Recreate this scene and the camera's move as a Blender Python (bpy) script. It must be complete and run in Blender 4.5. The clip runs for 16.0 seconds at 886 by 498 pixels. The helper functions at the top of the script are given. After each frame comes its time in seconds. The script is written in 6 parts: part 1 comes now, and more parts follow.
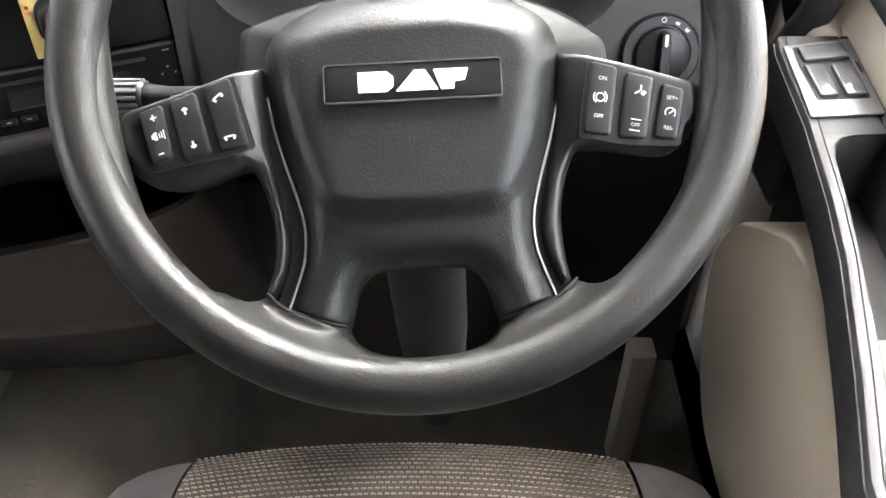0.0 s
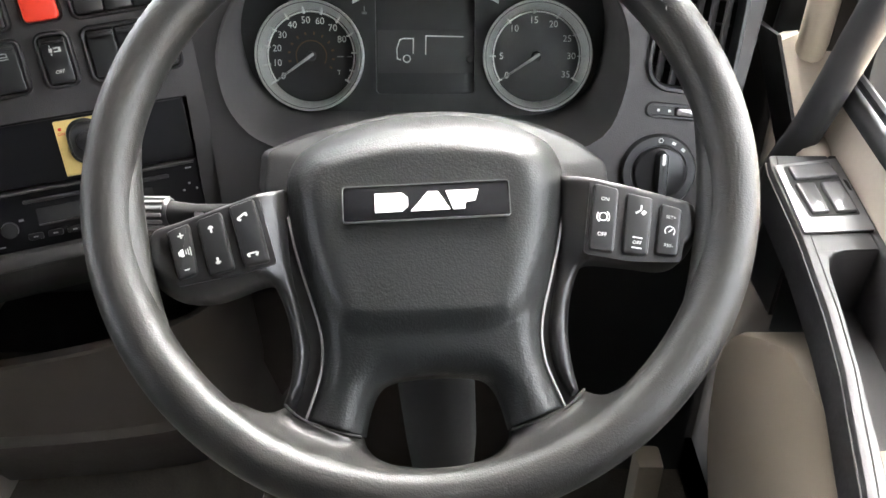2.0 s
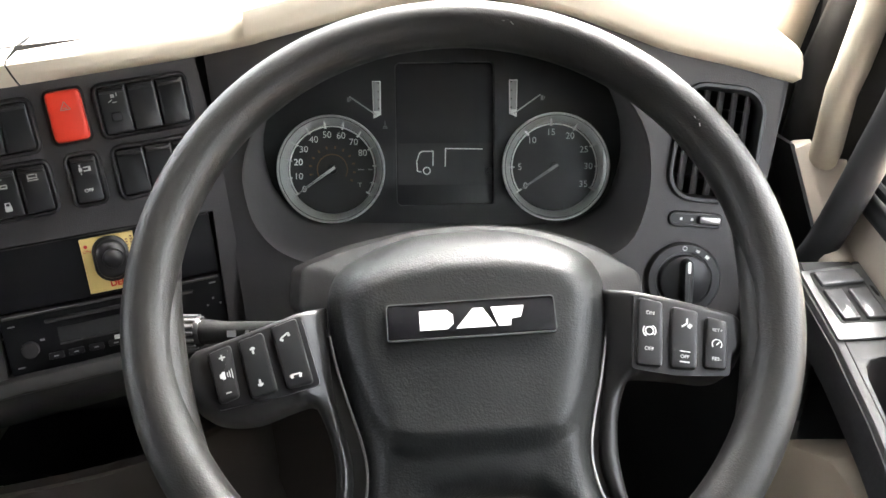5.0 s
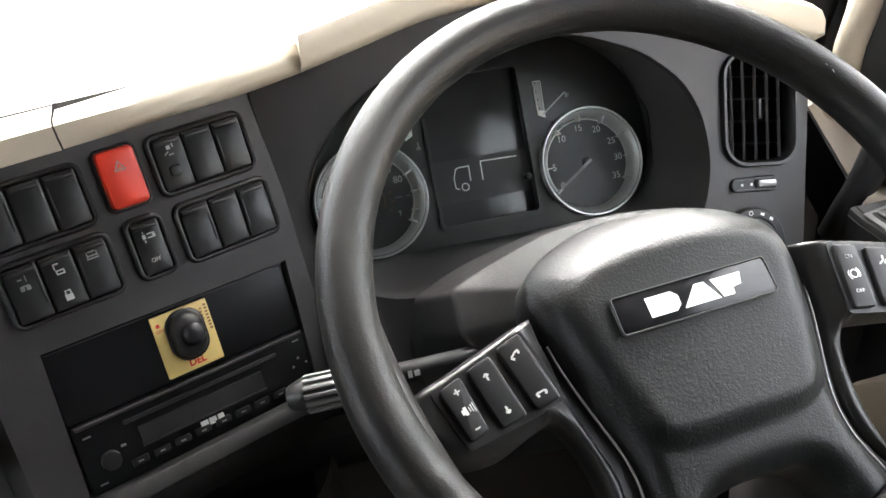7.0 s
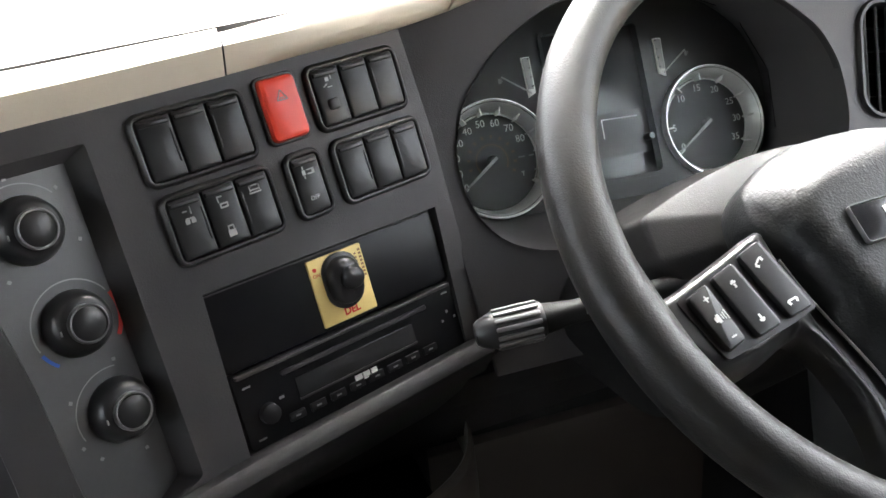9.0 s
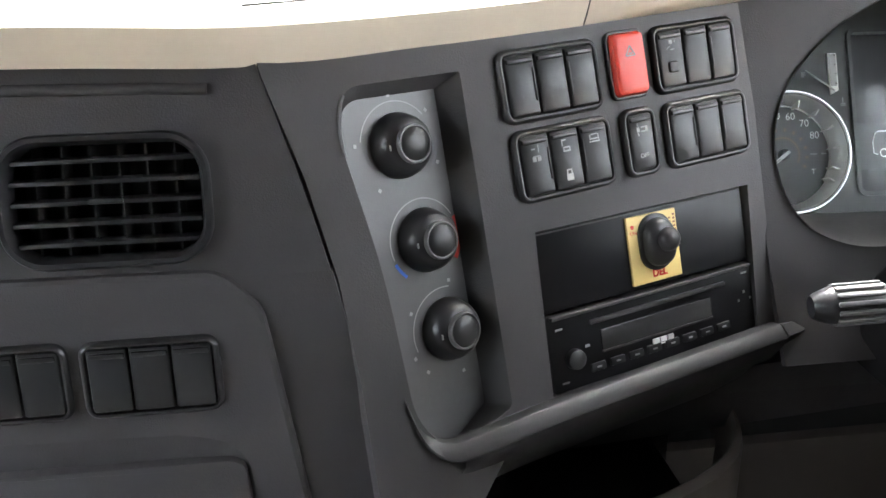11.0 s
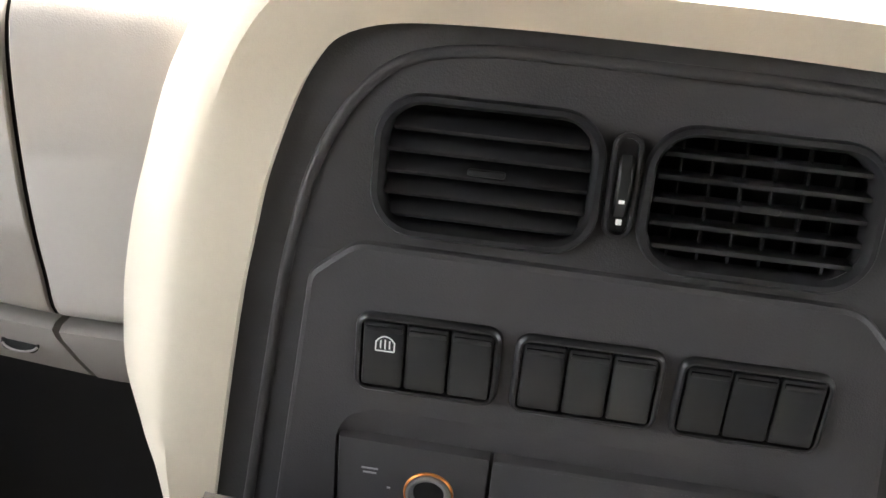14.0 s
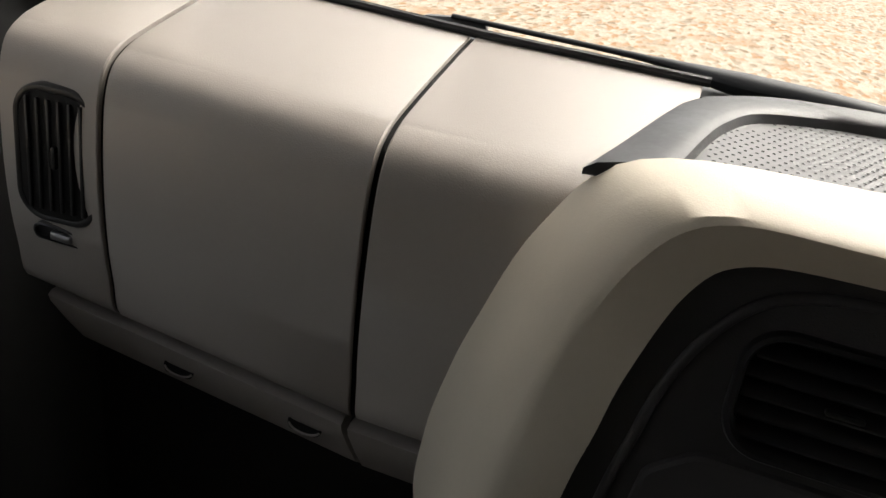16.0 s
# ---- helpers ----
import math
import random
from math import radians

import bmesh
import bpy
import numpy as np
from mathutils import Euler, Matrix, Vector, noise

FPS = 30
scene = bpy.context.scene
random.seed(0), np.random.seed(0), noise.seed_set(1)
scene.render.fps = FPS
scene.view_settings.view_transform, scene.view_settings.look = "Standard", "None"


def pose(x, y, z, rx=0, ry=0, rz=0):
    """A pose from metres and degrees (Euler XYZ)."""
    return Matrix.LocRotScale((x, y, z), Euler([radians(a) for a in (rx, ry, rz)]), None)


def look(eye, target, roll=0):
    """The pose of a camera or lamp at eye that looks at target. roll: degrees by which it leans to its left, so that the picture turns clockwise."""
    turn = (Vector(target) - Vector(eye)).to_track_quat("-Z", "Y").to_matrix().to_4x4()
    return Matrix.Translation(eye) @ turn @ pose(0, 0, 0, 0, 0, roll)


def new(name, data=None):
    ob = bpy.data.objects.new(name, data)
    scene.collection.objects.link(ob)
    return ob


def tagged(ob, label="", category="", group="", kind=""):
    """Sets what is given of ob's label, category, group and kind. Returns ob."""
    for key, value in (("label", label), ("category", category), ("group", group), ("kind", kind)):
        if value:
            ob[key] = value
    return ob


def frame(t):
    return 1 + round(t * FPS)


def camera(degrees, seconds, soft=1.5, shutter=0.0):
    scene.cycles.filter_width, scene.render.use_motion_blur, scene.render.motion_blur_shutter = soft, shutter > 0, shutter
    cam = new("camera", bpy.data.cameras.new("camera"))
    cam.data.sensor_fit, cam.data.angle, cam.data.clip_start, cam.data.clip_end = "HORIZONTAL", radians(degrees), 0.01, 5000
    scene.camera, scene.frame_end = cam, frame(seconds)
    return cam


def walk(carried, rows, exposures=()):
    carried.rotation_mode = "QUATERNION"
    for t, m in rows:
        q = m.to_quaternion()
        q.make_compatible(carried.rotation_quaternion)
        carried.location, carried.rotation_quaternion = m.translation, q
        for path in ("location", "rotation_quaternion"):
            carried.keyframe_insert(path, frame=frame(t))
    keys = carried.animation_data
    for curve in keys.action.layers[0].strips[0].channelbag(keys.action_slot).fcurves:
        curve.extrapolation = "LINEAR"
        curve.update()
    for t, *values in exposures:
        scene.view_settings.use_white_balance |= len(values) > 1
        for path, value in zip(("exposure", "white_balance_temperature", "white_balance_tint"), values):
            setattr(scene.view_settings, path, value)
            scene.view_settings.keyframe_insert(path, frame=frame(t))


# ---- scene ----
from mathutils import geometry

cam = camera(55.6, 16.0)
METRES, EYE, TILT, LEAN, TURN = 1.12, 1.15, -42.0, 0.0, 0.0
ROWS = [
    (0.0, 0.0, 0.0, 0.0, 0.0, 0.0, -0.0),
    (0.5, -0.0, -0.0103, 0.0018, 0.02, 1.98, 0.04),
    (1.0, -0.0046, -0.0144, 0.0035, 0.01, 3.91, -0.0),
    (1.5, -0.0063, -0.0189, 0.0042, 0.07, 5.71, -0.02),
    (2.0, -0.0063, -0.022, 0.0046, 0.07, 7.06, -0.07),
    (2.5, -0.0049, -0.0301, 0.0051, 0.06, 8.58, -0.05),
    (3.0, -0.0067, -0.0337, 0.0052, -0.05, 9.92, 0.12),
    (5.5, -0.0745, -0.0144, 0.0208, -1.41, 14.43, 1.87),
    (6.0, -0.1232, -0.0064, 0.0242, -2.84, 15.03, 4.0),
    (6.5, -0.1821, 0.013, 0.0264, -6.49, 15.51, 9.29),
    (7.0, -0.2578, 0.047, 0.0291, -10.3, 15.92, 14.76),
    (7.5, -0.3014, 0.0816, 0.0067, -12.21, 16.46, 17.35),
    (8.0, -0.3206, 0.1035, 0.0139, -12.66, 16.86, 17.94),
    (10.5, -0.4827, 0.1446, -0.011, -6.84, 20.83, 8.5),
    (11.0, -0.503, 0.1465, -0.0134, -5.13, 21.05, 5.66),
    (11.5, -0.5334, 0.1605, -0.0131, -3.21, 21.38, 2.97),
    (12.0, -0.5665, 0.1763, -0.0027, -1.82, 20.93, 0.49),
    (12.5, -0.6009, 0.1936, 0.0107, -0.41, 19.68, -2.0),
    (13.0, -0.6306, 0.216, 0.0098, 1.06, 17.25, -4.48),
    (13.5, -0.6776, 0.1895, 0.0333, 2.06, 15.91, -6.17),
    (14.0, -0.7275, 0.1857, 0.0499, 3.06, 14.58, -8.19),
    (14.5, -0.757, 0.1761, 0.0652, 4.71, 14.17, -10.94),
    (15.0, -0.7971, 0.1629, 0.0824, 6.6, 13.24, -13.36),
    (15.5, -0.8258, 0.1397, 0.094, 8.51, 13.68, -16.33),
    (16.0, -0.8431, 0.1252, 0.1012, 10.31, 14.37, -18.97),
]
walk(cam, [(t, pose(0, 0, EYE, TILT, LEAN, TURN) @ pose(METRES * x, METRES * y, METRES * z, 90 + pitch, roll, yaw)) for t, x, y, z, yaw, pitch, roll in ROWS],
     exposures=[(0, 4.35, 6560, 11), (3.2, 4.32, 6560, 11), (5.5, 3.86, 6560, 11), (8, 3.68, 6560, 11), (10.5, 4.43, 6380, 11), (12, 4.59, 6380, 11), (13, 5.42, 6250, 11), (13.6, 5.43, 6250, 11), (14, 4.4, 6800, 11), (14.4, 3.57, 6750, 11), (15, 2.24, 6900, 11), (16, 0.95, 6900, 11)])

# ---- world and sun: bright overcast day ----
world = bpy.data.worlds.new("overcast_sky")
scene.world = world
world.use_nodes = True
wn = world.node_tree.nodes
sky = wn.new("ShaderNodeTexSky")
sky.sky_type = "NISHITA"
sky.sun_disc = False
sky.sun_elevation = radians(48)
sky.sun_rotation = radians(31)
sky.dust_density = 5.0
sky.air_density = 0.8
soft_sky = wn.new("ShaderNodeHueSaturation")
soft_sky.inputs["Saturation"].default_value = 0.25
wn["Background"].inputs["Strength"].default_value = 0.15
world.node_tree.links.new(sky.outputs["Color"], soft_sky.inputs["Color"])
world.node_tree.links.new(soft_sky.outputs["Color"], wn["Background"].inputs["Color"])
sun = new("sun", bpy.data.lights.new("sun", "SUN"))
sun.data.energy = 1.1
sun.data.angle = radians(60)
sun.data.color = (1.0, 0.96, 0.9)
sun.matrix_world = look((3.0, 5.0, 6.5), (0, 0, 0))


# ---- materials ----
def mat(name, colour, rough=0.5, metal=0.0, grain=0.0, grain_size=400.0, vary=0.12, vary_size=9.0, coat=0.0, spec=0.5, rough_vary=0.12, detail=3.0, leather=False):
    """A surface with colour variation at two scales, uneven gloss and a fine grain."""
    m = bpy.data.materials.new(name)
    m.use_nodes = True
    nt = m.node_tree
    n, l = nt.nodes, nt.links
    b = n["Principled BSDF"]
    b.inputs["Metallic"].default_value = metal
    b.inputs["Coat Weight"].default_value = coat
    b.inputs["Specular IOR Level"].default_value = spec
    geo = n.new("ShaderNodeTexCoord")
    big = n.new("ShaderNodeTexNoise")
    big.inputs["Scale"].default_value = vary_size
    big.inputs["Detail"].default_value = 5
    l.new(geo.outputs["Object"], big.inputs["Vector"])
    fine = n.new("ShaderNodeTexNoise")
    fine.inputs["Scale"].default_value = vary_size * 22
    fine.inputs["Detail"].default_value = 2
    l.new(geo.outputs["Object"], fine.inputs["Vector"])
    add = n.new("ShaderNodeMath")
    add.operation = "MULTIPLY_ADD"
    add.inputs[1].default_value = 0.35
    l.new(fine.outputs["Fac"], add.inputs[0])
    l.new(big.outputs["Fac"], add.inputs[2])
    ramp = n.new("ShaderNodeMapRange")
    ramp.inputs["From Min"].default_value, ramp.inputs["From Max"].default_value = 0.35, 1.0
    ramp.inputs["To Min"].default_value, ramp.inputs["To Max"].default_value = 1 - vary, 1 + vary
    l.new(add.outputs[0], ramp.inputs["Value"])
    mul = n.new("ShaderNodeMix")
    mul.data_type, mul.blend_type = "RGBA", "MULTIPLY"
    mul.inputs["Factor"].default_value = 1
    mul.inputs["A"].default_value = (*colour, 1)
    l.new(ramp.outputs["Result"], mul.inputs["B"])
    l.new(mul.outputs["Result"], b.inputs["Base Color"])
    rr = n.new("ShaderNodeMapRange")
    rr.inputs["From Min"].default_value, rr.inputs["From Max"].default_value = 0.35, 1.0
    rr.inputs["To Min"].default_value, rr.inputs["To Max"].default_value = max(0.03, rough - rough_vary), min(1, rough + rough_vary)
    l.new(add.outputs[0], rr.inputs["Value"])
    l.new(rr.outputs["Result"], b.inputs["Roughness"])
    if grain:
        g = n.new("ShaderNodeTexVoronoi")
        g.inputs["Scale"].default_value = grain_size
        l.new(geo.outputs["Object"], g.inputs["Vector"])
        g2 = n.new("ShaderNodeTexNoise")
        g2.inputs["Scale"].default_value = grain_size * 0.7
        g2.inputs["Detail"].default_value = detail
        l.new(geo.outputs["Object"], g2.inputs["Vector"])
        s = n.new("ShaderNodeMath")
        s.operation = "ADD"
        l.new(g.outputs["Distance"], s.inputs[0])
        l.new(g2.outputs["Fac"], s.inputs[1])
        if leather:
            g.feature = "SMOOTH_F1"
            warp = n.new("ShaderNodeVectorMath")
            warp.operation = "MULTIPLY_ADD"
            warp.inputs[1].default_value = (0.0016, 0.0016, 0.0016)
            l.new(g2.outputs["Color"], warp.inputs[0])
            l.new(geo.outputs["Object"], warp.inputs[2])
            l.new(warp.outputs["Vector"], g.inputs["Vector"])
            g2.inputs["Scale"].default_value = grain_size * 0.45
        bump = n.new("ShaderNodeBump")
        bump.inputs["Strength"].default_value = grain
        bump.inputs["Distance"].default_value = 0.0004
        l.new(s.outputs[0], bump.inputs["Height"])
        l.new(bump.outputs["Normal"], b.inputs["Normal"])
    return m


M_DARK = mat("charcoal_moulded_plastic", (0.036, 0.034, 0.035), 0.5, grain=0.25, grain_size=900)
# lit copy of the charcoal: the bowl's light is in the colour
M_BOWL = mat("lit_charcoal_moulded_plastic", (0.075, 0.073, 0.073), 0.5, grain=0.2, grain_size=900)
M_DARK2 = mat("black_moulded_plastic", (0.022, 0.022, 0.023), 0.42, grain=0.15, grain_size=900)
M_BLACK = mat("black_satin_plastic", (0.013, 0.013, 0.014), 0.36, rough_vary=0.05)
M_GLOSSBLACK = mat("black_gloss_plastic", (0.008, 0.008, 0.009), 0.15, rough_vary=0.05)
M_FACE = mat("black_blank_panel_plastic", (0.008, 0.008, 0.009), 0.34, spec=0.25, rough_vary=0.04)
# near-black for joints and recesses, with the recess shade in the colour
M_PIT = mat("shaded_inner_plastic", (0.014, 0.014, 0.014), 0.7, spec=0.2)
M_KEY = mat("soft_black_key_plastic", (0.012, 0.0125, 0.013), 0.35, rough_vary=0.05)
M_LEATHER = mat("black_leather_grain", (0.0095, 0.0091, 0.0086), 0.42, grain=0.36, grain_size=1000, spec=0.38, rough_vary=0.02, vary=0.10, leather=True)
M_PAD = mat("black_airbag_grain", (0.0082, 0.0089, 0.0091), 0.41, grain=0.50, grain_size=800, spec=0.36, rough_vary=0.02, vary=0.10, leather=True)
M_SPOKE = mat("dark_grey_spoke_plastic", (0.013, 0.013, 0.0132), 0.32, rough_vary=0.012)
M_SILVER = mat("silver_painted_trim", (0.42, 0.42, 0.42), 0.34, metal=0.85, rough_vary=0.04)
M_CREAM = mat("cream_dash_plastic", (0.66, 0.595, 0.485), 0.5, grain=0.15, grain_size=900, vary=0.05)
M_GREIGE = mat("grey_beige_dash_plastic", (0.35, 0.32, 0.29), 0.48, grain=0.2, grain_size=900, vary=0.06)
# shaded copy of the grey-beige: low parts have their shade in the colour
M_TRAY = mat("shaded_grey_beige_plastic", (0.062, 0.053, 0.045), 0.6, grain=0.2, grain_size=800, vary=0.08)
M_LIP = mat("grey_taupe_lip_plastic", (0.19, 0.175, 0.155), 0.5, grain=0.2, grain_size=800, vary=0.08)
M_BEIGE = mat("beige_door_plastic", (0.50, 0.44, 0.37), 0.55, grain=0.2, grain_size=800, vary=0.06)
M_DOORPANEL = mat("taupe_door_panel_plastic", (0.28, 0.237, 0.185), 0.55, grain=0.2, grain_size=800, vary=0.08)
M_GREYTRIM = mat("grey_armrest_plastic", (0.095, 0.096, 0.098), 0.35, grain=0.1, grain_size=900, rough_vary=0.04)
M_ARMREST = mat("satin_grey_armrest_plastic", (0.034, 0.034, 0.035), 0.5, vary=0.05, rough_vary=0.03, spec=0.22)
M_DOORPLATE = mat("glossy_grey_switch_plate", (0.09, 0.09, 0.092), 0.33, vary=0.05, rough_vary=0.012, spec=0.6)
M_DOORKEY = mat("glossy_grey_key_plastic", (0.07, 0.07, 0.072), 0.14, vary=0.05, rough_vary=0.02)
M_SHROUD = mat("charcoal_shroud_plastic", (0.011, 0.0108, 0.0108), 0.55, grain=0.2, grain_size=900, spec=0.14)
M_LEDGE = mat("worn_dark_grey_plastic", (0.022, 0.0215, 0.022), 0.48, grain=0.1, grain_size=900, spec=0.28)
M_RED = mat("red_hazard_plastic", (0.66, 0.045, 0.022), 0.35, vary=0.06, rough_vary=0.05)
M_YELLOW = mat("yellow_printed_plate", (0.72, 0.55, 0.2), 0.5, vary=0.05)
M_REDINK = mat("red_ink", (0.6, 0.03, 0.02), 0.5)
M_BLUEINK = mat("blue_ink", (0.03, 0.13, 0.6), 0.5)
M_DIMINK = mat("dim_brown_print", (0.13, 0.075, 0.035), 0.6)
M_BROWNINK = mat("brown_ink", (0.25, 0.12, 0.04), 0.6)
M_WHITE = mat("white_print", (0.8, 0.8, 0.78), 0.5, vary=0.03)
M_SYMBOL = mat("pale_grey_print", (0.5, 0.5, 0.49), 0.5, vary=0.03)
M_GREYINK = mat("grey_print", (0.3, 0.3, 0.3), 0.5, vary=0.03)
M_DIALRING = mat("silver_dial_ring", (0.86, 0.86, 0.85), 0.32, metal=0.8, rough_vary=0.01, vary=0.15, vary_size=25)
M_DIAL = mat("black_dial_face", (0.018, 0.018, 0.018), 0.5)
M_SCREEN = mat("dark_display_glass", (0.034, 0.034, 0.035), 0.18, rough_vary=0.03)
M_SCREEN2 = mat("grey_display_band", (0.055, 0.055, 0.056), 0.20, rough_vary=0.03)
M_BRASS = mat("warm_amber_ring", (0.55, 0.2, 0.05), 0.34, metal=0.8, rough_vary=0.04)
M_CARPET = mat("grey_brown_carpet", (0.105, 0.092, 0.074), 0.95, grain=1.0, grain_size=260, vary=0.4, vary_size=14)
# unseen headliner and rear wall, coloured near-black to hold back bounced light
M_HEADLINER = mat("darkened_headliner", (0.055, 0.053, 0.05), 0.9)
M_REAR = mat("dark_grey_rear_trim", (0.03, 0.03, 0.03), 0.9)
M_RIB = mat("grey_ribbed_plastic", (0.11, 0.11, 0.11), 0.36, rough_vary=0.06)
M_RUBBER = mat("black_rubber", (0.015, 0.015, 0.016), 0.6)
M_WIPERJOINT = mat("weathered_grey_joint_plastic", (0.11, 0.115, 0.125), 0.45, vary=0.2)
M_WIPER = mat("weathered_black_wiper", (0.035, 0.037, 0.04), 0.5, vary=0.3)
M_BOLSTER = mat("dark_grey_felt", (0.075, 0.072, 0.07), 0.95, grain=0.8, grain_size=700, vary=0.2, vary_size=30)
M_THREAD = mat("pale_woven_thread", (0.40, 0.345, 0.285), 0.85, vary=0.3, vary_size=40)
M_CLOTH = mat("brown_grey_seat_cloth", (0.088, 0.070, 0.056), 0.95, grain=0.8, grain_size=900, vary=0.25, vary_size=25)


def glass_mat(name, ior):
    m = bpy.data.materials.new(name)
    m.use_nodes = True
    b = m.node_tree.nodes["Principled BSDF"]
    b.inputs["Transmission Weight"].default_value = 1
    b.inputs["Roughness"].default_value = 0.0
    b.inputs["IOR"].default_value = ior
    b.inputs["Base Color"].default_value = (0.95, 0.97, 0.96, 1)
    return m


M_GLASS = glass_mat("clear_glass", 1.02)
M_LENS = glass_mat("clear_instrument_lens", 1.12)


# ---- mesh helpers ----
def part(name, bm, material, parent, label="", smooth=True, at=None, sharp=40):
    """Links a bmesh as one mesh object under a thing or a part."""
    bmesh.ops.recalc_face_normals(bm, faces=bm.faces)
    me = bpy.data.meshes.new(name)
    for f in bm.faces:
        f.smooth = smooth
    if smooth:
        for e in bm.edges:
            if len(e.link_faces) == 2 and e.calc_face_angle(0) > radians(sharp):
                e.smooth = False
    bm.to_mesh(me)
    bm.free()
    me.materials.append(material)
    ob = new(name, me)
    if parent is not None:
        ob.parent = parent
    if at is not None:
        ob.matrix_basis = at
    if label:
        ob["label"] = label
    return ob


def thing(name, m, label, category, group="", kind=""):
    ob = new(name)
    ob.empty_display_size = 0.02
    ob.matrix_basis = m
    return tagged(ob, label, category, group, kind)


def axes(o, n, roll=0.0):
    """A frame at o whose z is n, x lies level and y points up."""
    z = Vector(n).normalized()
    x = Vector((0, 0, 1)).cross(z).normalized()
    y = z.cross(x)
    m = Matrix((x, y, z)).transposed().to_4x4()
    m.translation = o
    return m @ Matrix.Rotation(radians(roll), 4, "Z")


def rrect(w, h, r, n=5, cx=0.0, cy=0.0):
    """A rounded rectangle, counter-clockwise."""
    pts = []
    for sx, sy, a0 in ((1, 1, 0), (-1, 1, 90), (-1, -1, 180), (1, -1, 270)):
        for i in range(n + 1):
            a = radians(a0 + 90 * i / n)
            pts.append((cx + sx * (w / 2 - r) + r * math.cos(a), cy + sy * (h / 2 - r) + r * math.sin(a)))
    return pts


def round_poly(pts, r, n=4):
    """A polygon with its corners rounded; r is one radius or one for each corner."""
    out = []
    k = len(pts)
    for i in range(k):
        p, q, s = Vector(pts[i - 1]), Vector(pts[i]), Vector(pts[(i + 1) % k])
        ri = r[i] if isinstance(r, (list, tuple)) else r
        a, b = (p - q), (s - q)
        d = min(ri, 0.45 * a.length, 0.45 * b.length)
        if d < 1e-6:
            out.append(tuple(q))
            continue
        u, v = q + a.normalized() * d, q + b.normalized() * d
        for j in range(n + 1):
            t = j / n
            out.append(tuple((1 - t) ** 2 * u + 2 * t * (1 - t) * q + t * t * v))
    return out


def area2(pts):
    return sum(pts[i - 1][0] * pts[i][1] - pts[i][0] * pts[i - 1][1] for i in range(len(pts)))


def inset(pts, d):
    """Moves an outline inwards by d (outwards where d is negative)."""
    s = 1 if area2(pts) > 0 else -1
    out = []
    k = len(pts)
    for i in range(k):
        p, q, r = Vector(pts[i - 1]), Vector(pts[i]), Vector(pts[(i + 1) % k])
        a, b = (q - p), (r - q)
        if a.length < 1e-9:
            a = b
        if b.length < 1e-9:
            b = a
        na = Vector((-a.y, a.x)).normalized() * s
        nb = Vector((-b.y, b.x)).normalized() * s
        m = na + nb
        m = m / max(0.35, m.length_squared / 2) if m.length > 1e-6 else na
        out.append((q.x + m.x * d, q.y + m.y * d))
    return out


def loft(loops, cap0=True, cap1=True, closed=True, bm=None):
    """Joins loops of equal count (3D points) by quads."""
    bm = bm or bmesh.new()
    rows = [[bm.verts.new(p) for p in lp] for lp in loops]
    k = len(rows[0])
    for a, b in zip(rows, rows[1:]):
        for i in range(k if closed else k - 1):
            j = (i + 1) % k
            bm.faces.new((a[i], a[j], b[j], b[i]))
    if cap0 and closed:
        bm.faces.new(list(reversed(rows[0])))
    if cap1 and closed:
        bm.faces.new(rows[-1])
    return bm


def stack(pts, levels, cap0=True, cap1=True, bm=None):
    """Levels of (inset, height) of one outline, lofted: plates, keys and frames."""
    return loft([[(x, y, z) for x, y in inset(pts, d)] for d, z in levels], cap0, cap1, bm=bm)


def slab(pts, z0, z1, edge=0.001, bm=None):
    """A plate with softened top edges."""
    return stack(pts, [(0, z0), (0, z1 - edge), (edge * 0.3, z1 - edge * 0.3), (edge, z1)], bm=bm)


def lathe(profile, n=40, bm=None, cap=True):
    loops = [[(r * math.cos(2 * math.pi * i / n), r * math.sin(2 * math.pi * i / n), z) for i in range(n)] for r, z in profile]
    return loft(loops, cap, cap, bm=bm)


def tube(path, radii, n=14, bm=None, cap=True, flat=1.0):
    """A tube along a path of points, with a radius for each."""
    pts = [Vector(p) for p in path]
    rs = radii if isinstance(radii, (list, tuple)) else [radii] * len(pts)
    loops = []
    up = None
    for i, p in enumerate(pts):
        d = (pts[min(i + 1, len(pts) - 1)] - pts[max(i - 1, 0)]).normalized()
        if up is None:
            up = Vector((0, 0, 1)) if abs(d.z) < 0.9 else Vector((1, 0, 0))
        s = d.cross(up).normalized()
        up = s.cross(d).normalized()
        loops.append([p + rs[i] * (math.cos(2 * math.pi * j / n) * s + flat * math.sin(2 * math.pi * j / n) * up) for j in range(n)])
    return loft(loops, cap, cap, bm=bm)


def smooth_path(pts, n=8):
    """A Catmull-Rom line through points."""
    P = [Vector(p) for p in pts]
    P = [2 * P[0] - P[1]] + P + [2 * P[-1] - P[-2]]
    out = []
    for i in range(1, len(P) - 2):
        a, b, c, d = P[i - 1:i + 3]
        for j in range(n):
            t = j / n
            out.append(0.5 * ((2 * b) + (c - a) * t + (2 * a - 5 * b + 4 * c - d) * t * t + (3 * b - a - 3 * c + d) * t ** 3))
    out.append(P[-2])
    return out


def evenly(pts, gap=0.006):
    """Adds points along the long edges of a line."""
    out = []
    for (ax, ay), (bx, by) in zip(pts, pts[1:]):
        k = max(1, int(math.hypot(bx - ax, by - ay) / gap))
        out += [(ax + (bx - ax) * i / k, ay + (by - ay) * i / k) for i in range(k)]
    return out + [pts[-1]]


